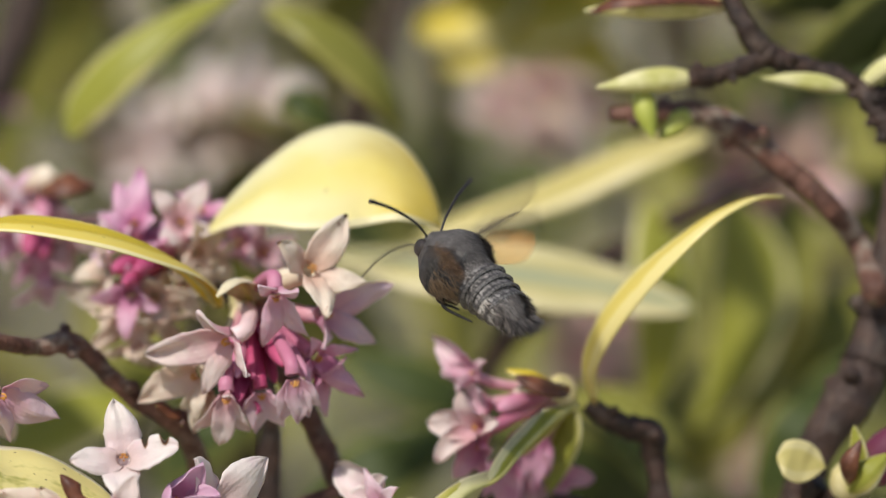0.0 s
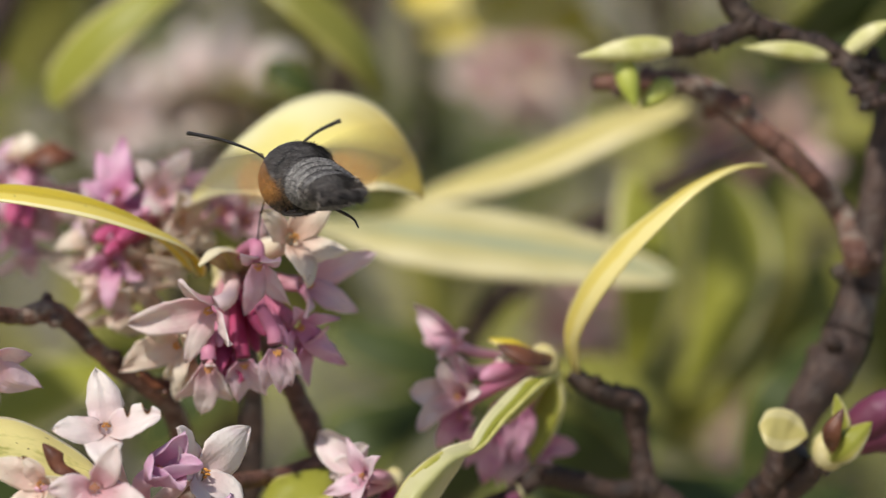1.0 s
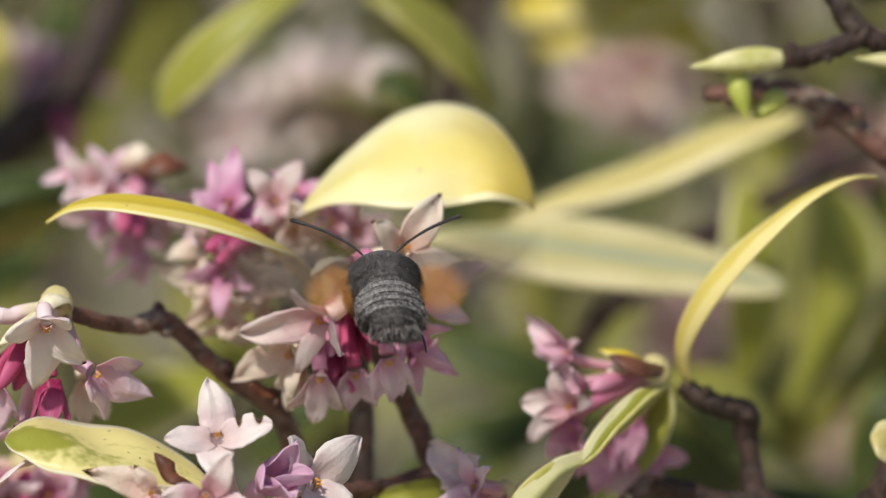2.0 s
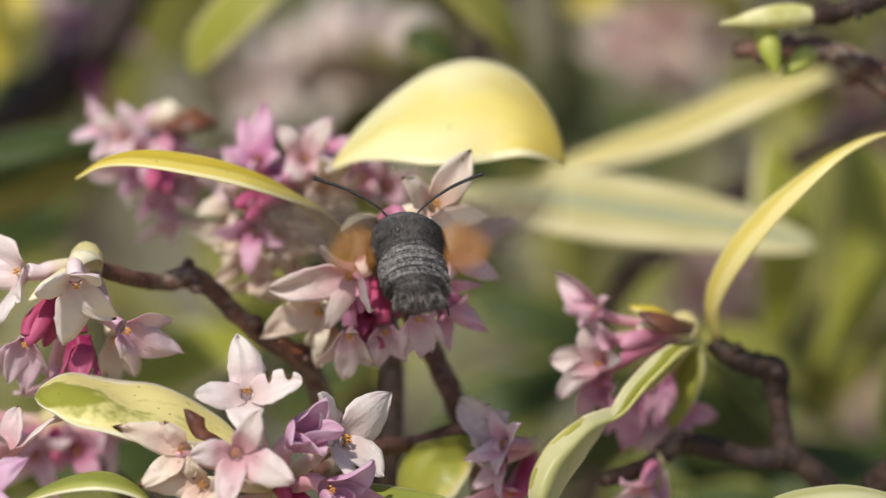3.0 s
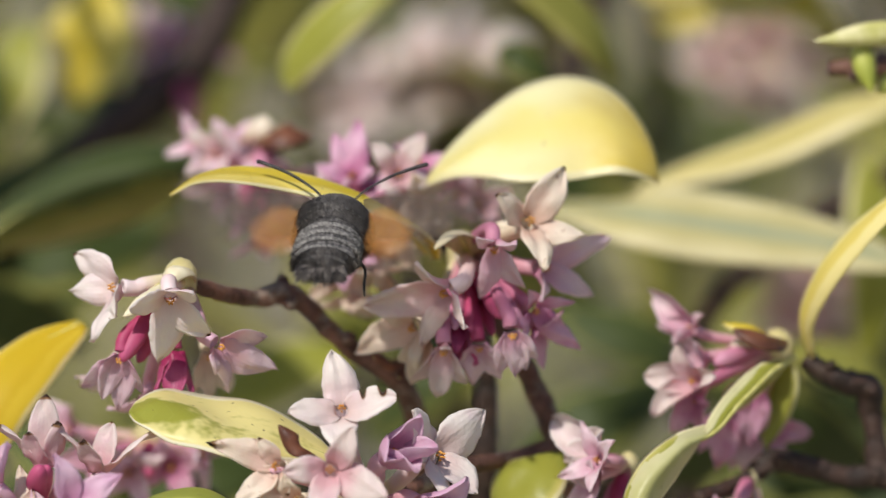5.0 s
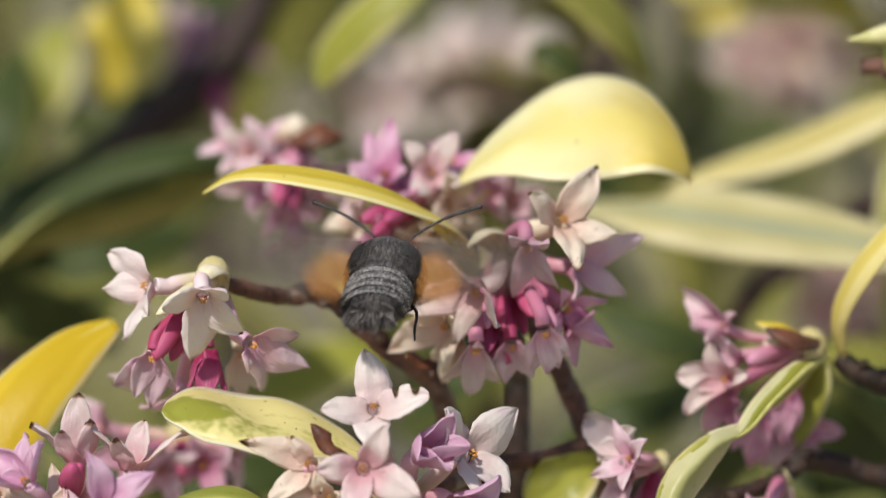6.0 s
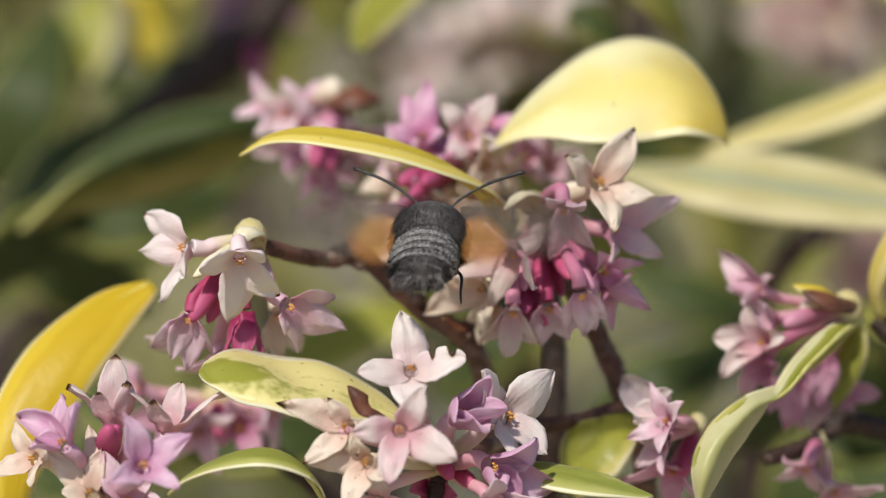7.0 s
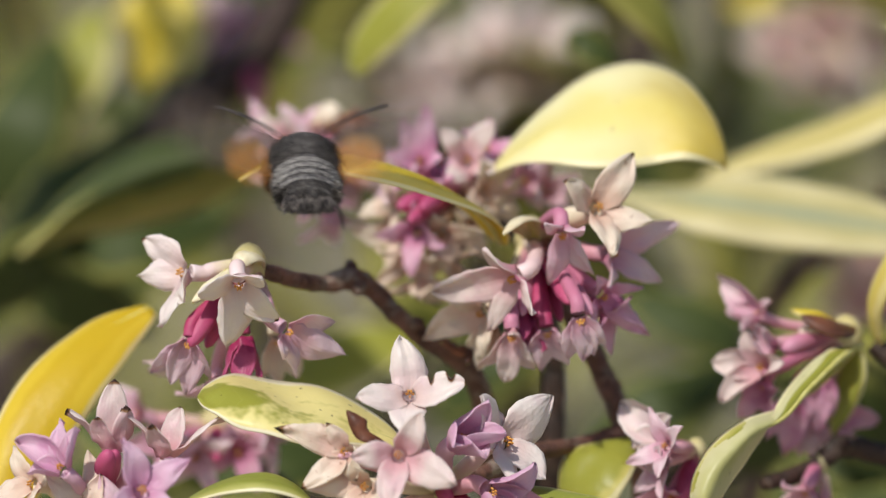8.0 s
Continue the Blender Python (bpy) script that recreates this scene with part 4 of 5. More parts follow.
leaf("narrow yellow leaf seen nearly edge-on", [S(652, 412, 4), S(628, 372, -2), S(560, 325, -10), S(450, 286, -14), S(320, 264, -14), S(240, 272, -12), S(186, 304, -10)], 8.5, [D(0.2, 0.95, 0.42), D(-0.2, 0.93, 0.30)], [YELLOW, GOLD], 0.10, 0.12, 0.02)
blade("cream-edged variegated green leaf among the flowers",
      [S(486, 776, -26), S(430, 776, -29), S(360, 775, -32), S(290, 769, -34), S(222, 752, -34), S(162, 728, -33), S(126, 710, -31), S(114, 690, -29)],
      [S(486, 774, -25), S(432, 750, -26), S(366, 730, -28), S(294, 714, -29), S(222, 702, -30), S(162, 692, -30), S(130, 690, -29), S(114, 688, -29)],
      [S(486, 772, -24), S(442, 726, -20), S(382, 688, -18), S(304, 660, -17), S(222, 651, -18), S(162, 654, -20), S(128, 668, -23), S(114, 686, -28)], [VARIEGATED, CREAM_LEAF], wave=1.2)
leaf("arched green leaf with a cream edge below the flowers", [S(335, 905, -30), S(300, 855, -33), S(240, 832, -34), S(170, 838, -33), S(105, 866, -30), S(60, 905, -26)], 7.4, [D(0.2, 0.93, 0.25), D(-0.2, 0.9, 0.35)], [ARCHED, LIME], 0.15, 0.05, 0.02)
leaf("tall golden-yellow leaf behind the low flowers", [S(30, 530, 6), S(-50, 575, 2), S(-130, 660, -4), S(-190, 770, -8), S(-215, 880, -10), S(-215, 1000, -10)], 11.5, [D(-0.5, 0.4, 0.75), D(0.35, 0.2, 0.9)], [GOLD, YELLOW], 0.3, 0.08, 0.02)
blade("twisted yellow-green leaf in front of a pink flower head",
      [S(1288, 588, 8), S(1228, 602, 0), S(1176, 646, -4), S(1142, 700, -10), S(1112, 762, -10), S(1088, 796, -11), S(1060, 834, -14), S(1030, 886, -16), S(1000, 940, -18)],
      [S(1288, 590, 8), S(1246, 618, -1), S(1198, 664, -6), S(1156, 714, -11), S(1104, 744, -16), S(1066, 778, -18), S(1034, 820, -20), S(1010, 874, -21), S(1000, 940, -18)],
      [S(1288, 592, 8), S(1252, 632, 5), S(1204, 676, 2), S(1150, 702, -5), S(1086, 722, -12), S(1040, 752, -15), S(1006, 792, -17), S(986, 850, -18), S(1000, 940, -18)], [CELADON, LIME], wave=0.5)
leaf("tall curled yellow leaf above the crooked twig", [S(1318, 588, 12), S(1308, 520, 8), S(1340, 445, 3), S(1395, 375, 0), S(1460, 315, -2), S(1530, 260, -2), S(1600, 228, 0), S(1660, 224, 4)], 6.8, [D(-0.75, 0.15, 0.62), D(-0.35, 0.85, 0.05)], [CREAM_LEAF, GOLD], 0.2, 0.08, 0.03)
leaf("small yellow-green leaf tucked behind a pale flower", [S(770, 900, -2), S(795, 832, -3), S(838, 788, -2), S(892, 758, 2)], 12.5, [D(-0.5, 0.55, 0.65), D(-0.2, 0.6, 0.75)], [LIME, LIME], 0.2)
leaf("cream-edged leaf lying below the flowers", [S(650, 850, -22), S(740, 862, -24), S(830, 880, -26), S(920, 905, -26)], 8.0, [D(0, 0.9, 0.4), D(0.1, 0.9, 0.4)], [ARCHED, LIME], 0.15)
leaf("narrow bract-like leaf behind a pink flower head", [S(1275, 585, 14), S(1272, 640, 14), S(1255, 700, 14), S(1240, 750, 14)], 4.5, [D(-0.6, 0.2, 0.7), D(0.4, 0.2, 0.8)], [LIME, YELLOW], 0.2)
blade("small round yellow leaf on a bud stem",
      [S(1730, 706, 0), S(1708, 724, -2), S(1682, 732, -3), S(1658, 720, -4), S(1646, 694, -3)],
      [S(1730, 703, 0), S(1706, 699, -1), S(1684, 694, -2), S(1662, 690, -3), S(1645, 688, -3)],
      [S(1730, 700, 0), S(1718, 672, 0), S(1692, 656, -1), S(1660, 658, -2), S(1645, 682, -3)], [STRAW, LIME], rows=24, wave=0.25)
leaf("yellow-green sheath under the plum buds", [S(1770, 745, -3), S(1800, 715, -7), S(1845, 680, -6)], 4.6, [D(-0.2, 0.3, 0.9), D(-0.2, 0.3, 0.9)], [LIME, LIME], 0.5, name="bract")
leaf("upright yellow-green bract on a bud stem", [S(1772, 740, -2), S(1788, 690, -4), S(1782, 630, -4)], 3.0, [D(-0.5, 0.1, 0.9), D(-0.4, 0.1, 0.9)], [LIME, YELLOW], 0.3)
leaf("dark brown pointed bract at the flower head", [S(1276, 560, 6), S(1235, 552, 1), S(1182, 540, 0)], 4.6, [D(0.1, 0.8, 0.6), D(0.1, 0.8, 0.6)], [BRACT, BRACT], 0.4, name="bract")
leaf("dark brown pointed bract beside a white flower", [S(446, 768, -33), S(410, 745, -36), S(378, 710, -36)], 2.9, [D(-0.4, 0.6, 0.6), D(-0.4, 0.6, 0.6)], [BRACT, BRACT], 0.4, name="bract")
leaf("yellow-green bract at the head of the flowers", [S(1265, 565, 10), S(1220, 540, 6), S(1165, 530, 6)], 3.2, [D(0.1, 0.85, 0.5), D(0.1, 0.8, 0.6)], [YELLOW, LIME], 0.4, name="bract")
leaf("dark brown bract beside a round yellow leaf", [S(1772, 735, -4), S(1770, 700, -8), S(1795, 655, -8)], 3.0, [D(-0.3, 0.2, 0.9), D(-0.4, 0.2, 0.9)], [BRACT, BRACT], 0.4, name="bract")
leaf("yellow-green bract arching over the flower tubes", [S(716, 408, 2), S(700, 376, -4), S(676, 372, -9), S(655, 398, -13)], 4.2, [D(-0.2, 0.8, 0.5), D(-0.7, 0.4, 0.6)], [CREAM_BRACT, CALYX], 0.5, name="bract")
leaf("cream-yellow bract at the top of the hanging flowers", [S(214, 462, -12), S(208, 436, -17), S(196, 434, -21), S(184, 462, -23)], 4.6, [D(0.1, 0.9, 0.4), D(-0.3, 0.4, 0.85)], [CREAM_BRACT, CREAM_BRACT], 0.5, name="bract")
leaf("cream bract beside the hanging magenta tubes", [S(168, 462, -16), S(135, 488, -21), S(104, 520, -22)], 2.8, [D(-0.4, 0.6, 0.7), D(-0.5, 0.5, 0.7)], [CREAM_BRACT, CREAM_BRACT], 0.4, name="bract")
leaf("dried brown bract under the flower head", [S(604, 592, 3), S(578, 600, 0), S(548, 590, -2)], 2.6, [D(-0.2, 0.5, 0.8), D(-0.4, 0.3, 0.8)], [BRACT, BRACT], 0.4, name="bract")
leaf("dried brown bract under the flower head", [S(606, 590, 3), S(596, 606, 1), S(592, 626, 0)], 2.4, [D(0.4, 0.3, 0.8), D(-0.2, 0.3, 0.8)], [BRACT, BRACT], 0.5, name="bract")
leaf("pale celadon leaf arching low beside the crooked twig", [S(1350, 930, -20), S(1410, 884, -22), S(1480, 862, -22), S(1560, 856, -22), S(1640, 872, -20), S(1700, 905, -18)], 7.0, [D(-0.2, 0.93, 0.25), D(0.2, 0.9, 0.35)], [CELADON, LIME], 0.15, 0.05, 0.02)
leaf("dark brown bract over a cream bud", [S(345, 205, 40), S(390, 190, 36), S(438, 202, 38)], 6.5, [D(0, 0.8, 0.6), D(0, 0.8, 0.6)], [BRACT, BRACT], 0.3, name="bract")
leaf_bud("plump pale yellow leaf bud on a knobbly twig", S(1495, 14, 11), S(1326, 30, 8), 2.9)
leaf_bud("slim pale yellow leaf bud on a knobbly twig", S(1768, 32, 11), S(1618, 14, 8), 1.9)
leaf_bud("pale yellow leaf bud at the tip of the twig", S(1800, 26, 11), S(1890, -34, 8), 2.2)
leaf_bud("large half-open leaf bud with a brown edge", S(1545, -118, 14), S(1306, -106, 10), 3.7)
leaf("brown papery scale over a half-open bud", [S(1548, -122, 12), S(1470, -140, 8), S(1380, -132, 6), S(1315, -102, 8)], 5.4, [D(0, 0.9, 0.4), D(0, 0.9, 0.4)], [BRACT, BRACT], 0.4, name="bract")
leaf_bud("small green leaf bud under a pale bud", S(1405, 40, 12), S(1428, 122, 10), 3.2, GREEN_BUD)
leaf_bud("pale green leaf bud under the arching branch", S(1490, 80, 16), S(1440, 122, 14), 2.8, GREEN_BUD)

# ---- leaves behind ----
leaf("long pale yellow leaf, blurred, behind the moth", [S(1520, 118, 94), S(1400, 152, 94), S(1250, 218, 94), S(1120, 258, 94), S(1000, 300, 94)], 7.6, [D(0.1, 0.75, 0.65), D(0.1, 0.7, 0.7)], [STRAW, STRAW], 0.1)
leaf("long cream leaf with a grey-green stripe, blurred, behind the moth", [S(860, 322, 90), S(1000, 336, 74), S(1150, 356, 72), S(1330, 384, 72), S(1500, 424, 72)], 13.0, [D(0.30, 0.52, 0.78), D(0.30, 0.50, 0.80)], [STRIPED, CREAM_LEAF], 0.08, blunt=0.55)
leaf("upright yellow-green leaf, blurred, behind the flowers", [S(392, 112, 82), S(415, 60, 80), S(470, 0, 78), S(560, -70, 78), S(700, -150, 82)], 8.5, [D(-0.4, 0.4, 0.8), D(0.1, 0.5, 0.85)], [LIME, OLIVE], 0.2)
leaf("arched yellow-green leaf, blurred, behind the flowers", [S(745, -115, 95), S(830, -75, 92), S(910, -10, 92), S(955, 50, 94), S(985, 115, 98)], 8.0, [D(0.3, 0.5, 0.8), D(0.5, 0.2, 0.85)], [OLIVE, LIME], 0.2)
blade("dark green leaf with a pale upper half, blurred, beside the flowers",
      [S(-200, 430, 88), S(-115, 330, 98), S(-42, 272, 102), S(38, 232, 103), S(112, 212, 102), S(182, 212, 98), S(242, 246, 88)],
      [S(-200, 436, 86), S(-104, 352, 82), S(-30, 304, 80), S(48, 272, 80), S(120, 252, 80), S(190, 246, 82), S(242, 248, 86)],
      [S(-200, 442, 88), S(-100, 408, 92), S(-12, 394, 94), S(76, 374, 94), S(150, 342, 92), S(210, 300, 90), S(242, 250, 88)], [GREEN, OLIVE], wave=0.8)
leaf("small dark green leaf, blurred, behind the domed leaf", [S(770, 40, 100), S(800, 55, 98), S(840, 80, 98), S(870, 105, 100)], 6.5, [D(0, 0.5, 0.8), D(0.1, 0.5, 0.8)], [GREEN, GREEN], 0.2)
for x, y, turn, tall in ((1110, -120, 20, 16), (1190, -95, -25, 17), (1260, -125, 10, 17), (1300, -60, -40, 13), (1140, -70, 30, 15), (-100, 100, 70, 14), (40, 30, 80, 20), (1210, -60, -10, 13)):
    a = radians(turn)
    leaf("straw-yellow leaf, far out of focus", [S(x - 110 * math.cos(a), y + 110 * math.sin(a), 185), S(x, y, 180), S(x + 110 * math.cos(a), y - 110 * math.sin(a), 185)], tall, [D(-0.2, 0.65, 0.7), D(-0.2, 0.65, 0.7)], [YELLOW if x > 900 or x == 40 else LIME, LIME], 0.2, rows=14)
for x, y, w, turn, tall in ((1380, 720, 150, 70, 16), (1440, 640, 190, 20, 16), (1560, 560, 170, 60, 15), (1320, 800, 140, -30, 16), (1850, -70, 150, 40, 18), (1930, 20, 160, 80, 16), (940, 700, 170, 30, 16), (-120, 330, 150, 40, 16), (20, 400, 130, 10, 14), (-190, 200, 170, 70, 16), (110, 150, 180, 30, 14), (160, 40, 190, 60, 14), (1640, 380, 170, 75, 16), (1720, 480, 190, 50, 16), (260, 800, 60, 10, 12), (60, 780, 60, -20, 12), (1030, 560, 210, -20, 14), (1650, 840, 120, 10, 16), (-20, 830, 110, 20, 15), (650, 600, 170, 50, 14), (1210, 850, 150, 60, 15), (1480, 820, 110, 15, 15), (1700, 640, 130, 60, 15), (1400, 900, 100, -10, 14), (1760, 900, 100, 20, 15)):
    a = radians(turn)
    leaf("shaded dark green leaf, far out of focus", [S(x - 170 * math.cos(a), y + 170 * math.sin(a), w), S(x, y, w - 5), S(x + 170 * math.cos(a), y - 170 * math.sin(a), w + 10)], tall, [D(0.1, 0.5, 0.7), D(-0.1, 0.4, 0.8)], [OLIVE if x > 1500 and 350 < y < 600 else GREEN] * 2, 0.2, rows=14)
# Dark leaves added, angled off the sun, to stand in for background shade.
for x, y, w, turn, tall in ((-190, 470, 120, 40, 16), (-110, 520, 130, -20, 15), (1130, 770, 115, 25, 16), (1290, 720, 125, -25, 15), (1835, -70, 105, 35, 20), (1905, -20, 112, 70, 18), (1800, -130, 120, 10, 18)):
    a = radians(turn)
    leaf("dark green leaf turned from the sun, out of focus", [S(x - 170 * math.cos(a), y + 170 * math.sin(a), w), S(x, y, w - 5), S(x + 170 * math.cos(a), y - 170 * math.sin(a), w + 10)], tall, [D(0.6, -0.55, 0.6), D(0.5, -0.6, 0.6)], [GREEN, GREEN], 0.1, rows=14)
leaf("yellow-green leaf, blurred, low behind the white flowers", [S(250, 690, 130), S(330, 640, 126), S(420, 600, 124), S(520, 575, 128)], 15.0, [D(-0.2, 0.6, 0.75), D(-0.1, 0.6, 0.75)], [LIME, LIME], 0.15)
leaf("hanging yellow-green leaf, blurred, below the arching branch", [S(1560, 230, 152), S(1592, 330, 148), S(1585, 440, 146), S(1545, 550, 148), S(1490, 640, 152)], 14.0, [D(0.0, 0.5, 0.9), D(-0.4, 0.5, 0.85)], [LIME, OLIVE], 0.25)
leaf("hanging pale olive leaf, blurred, behind the curled leaf", [S(1420, 240, 120), S(1440, 360, 116), S(1440, 480, 116), S(1410, 620, 120)], 11.0, [D(0.5, 0.1, 0.85), D(0.1, 0.1, 0.98)], [LIME, LIME], 0.2)
leaf("broad olive leaf, blurred, below the crooked twig", [S(1260, 560, 120), S(1340, 580, 112), S(1420, 620, 110), S(1480, 680, 112)], 9.0, [D(0, 0.7, 0.7), D(0.2, 0.6, 0.7)], [OLIVE, OLIVE], 0.2)


def thicket():
    """Leaves of the shrub further back, out of focus."""
    luck = random.Random(5)
    kinds = []
    origin = S(784, 2400, 420)
    for mat, label in ((OLIVE, "olive-green leaf in the blurred thicket"), (LIME, "yellow-green leaf in the blurred thicket"), (GREEN, "dark green leaf in the blurred thicket"), (YELLOW, "yellow leaf in the blurred thicket")):
        o = S(784, 1500 + 300 * len(kinds), 330)
        kinds.append(leaf(label, [o, o + Vector((0.018, 0, 0.006)), o + Vector((0.040, 0.002, 0.006)), o + Vector((0.062, 0, -0.004))], luck.uniform(15, 20), [Vector((0, -0.4, 0.9)), Vector((0, -0.3, 0.9))], [mat, mat], 0.2, rows=14, group="leaves of the thicket"))
    perches = []
    for k in range(26):
        w = luck.uniform(230, 680)
        x = luck.uniform(-700, 2300)
        foot = S(x, 441, w)
        way = [Vector((foot.x + luck.uniform(-0.1, 0.1), foot.y + 0.05, -0.02)), S(x - luck.uniform(-300, 300), 1500, w), S(x, 500, w), S(x + luck.uniform(-400, 400), -300, w), S(x + luck.uniform(-600, 600), -900, w)]
        twig("brown stem in the blurred thicket", way, (9, 6, 3.4, 2.8, 2.4), BARK, count=40, rings=3, sides=10)
        perches += spline(way, 40)[14:]
    for spot in luck.sample(perches, 210):
        m = Matrix.Translation(spot) @ pose(0, 0, 0, luck.uniform(-50, 50), luck.uniform(-70, 70), luck.uniform(0, 360))
        copy_thing(luck.choices(kinds, (5, 3, 7, 0))[0], m)


thicket()


def shade_canopy():
    """Leafy shoots added above the view, unseen, to shade what lies behind the flowers."""
    luck = random.Random(21)
    first = None
    crown = ROOT + Vector((0.0, -0.02, 0.60))
    for k, (x0, x1, w0, w1) in enumerate(((-900, -250, 60, 110), (820, 1250, 110, 125), (1000, 1750, 160, 190))):
        way = [crown, S(x1 + 500, 500, 420), S(x1 + 250, -250, 330), S(x1, -460, w1), S((x0 + x1) / 2, -480, (w0 + w1) / 2), S(x0, -440, w0)]
        twig("brown overhanging shoot of the shrub", way, (9, 6, 5, 4, 3, 2.4), BARK, count=60, rings=4, sides=10)
        spots = spline(way, 60)[34:]
        for q in range(10):
            spot = luck.choice(spots)
            m = Matrix.Translation(spot) @ pose(0, 0, 0, luck.uniform(-25, 25), luck.uniform(-35, 15), luck.uniform(0, 360))
            if first is None:
                first = leaf("green leaf on an unseen shoot added for shading", [spot, spot + Vector((0.02, 0, 0.004)), spot + Vector((0.042, 0.002, 0.004)), spot + Vector((0.066, 0, -0.004))], 20, [Vector((0, 0, 1)), Vector((0, 0, 1))], [GREEN, GREEN], 0.2, rows=14, group="leaves of the overhanging shoots")
            else:
                copy_thing(first, m)


shade_canopy()


def hedge():
    """Far foliage that closes the view, one mass of small leaves."""
    luck = random.Random(8)
    verts, faces = [], []
    for _ in range(5200):
        y = luck.uniform(1.6, 4.6)
        c = Vector((luck.gauss(0, 0.9), y, abs(luck.gauss(0.55, 0.38)) * (0.5 + 0.25 * y)))
        if abs(c.x - 0.05) < 0.16 and luck.random() < 0.72:
            continue
        turn = Euler((luck.uniform(-1, 1), luck.uniform(-1, 1), luck.uniform(0, 6.3))).to_matrix()
        h, l = luck.uniform(0.008, 0.02), luck.uniform(0.03, 0.07)
        i = len(verts)
        verts += [c + turn @ Vector(p) for p in ((-l, 0, 0), (-l * 0.3, -h, h * 0.4), (l * 0.4, -h * 0.9, h * 0.4), (l, 0, -h * 0.3), (l * 0.4, h * 0.9, h * 0.4), (-l * 0.3, h, h * 0.4), (0, 0, 0))]
        faces += [(i, i + 1, i + 6), (i + 1, i + 2, i + 6), (i + 2, i + 3, i + 6), (i + 3, i + 4, i + 6), (i + 4, i + 5, i + 6), (i + 5, i, i + 6)]
    m, nt, b = mk("far_foliage")
    tint = nt.nodes.new("ShaderNodeNewGeometry").outputs["Random Per Island"]
    ramp = nt.nodes.new("ShaderNodeValToRGB")
    ramp.color_ramp.elements[0].color, ramp.color_ramp.elements[1].color = (0.05, 0.08, 0.018, 1), (0.56, 0.47, 0.27, 1)
    mid = ramp.color_ramp.elements.new(0.55)
    mid.color = (0.22, 0.23, 0.05, 1)
    nt.links.new(tint, ramp.inputs[0])
    nt.links.new(ramp.outputs[0], b.inputs["Base Color"])
    b.inputs["Roughness"].default_value = 0.5
    thin(nt, b, ramp.outputs[0], 0.3)
    me = bpy.data.meshes.new("hedge_foliage")
    me.from_pydata(verts, [], faces)
    me.materials.append(m)
    tagged(new("hedge_foliage", me), "far olive-green foliage behind the shrub", "foliage", kind="stuff")


hedge()


# ---- the hawk-moth ----
def fur_material(name, dark, light, pale):
    m, nt, b = mk(name)
    tint = nt.nodes.new("ShaderNodeNewGeometry").outputs["Random Per Island"]
    ramp = nt.nodes.new("ShaderNodeValToRGB")
    e = ramp.color_ramp.elements
    e[0].color, e[1].color = (*dark, 1), (*pale, 1)
    mid = e.new(0.55)
    mid.color = (*light, 1)
    nt.links.new(tint, ramp.inputs[0])
    nt.links.new(ramp.outputs[0], b.inputs["Base Color"])
    b.inputs["Roughness"].default_value = 0.6
    return m


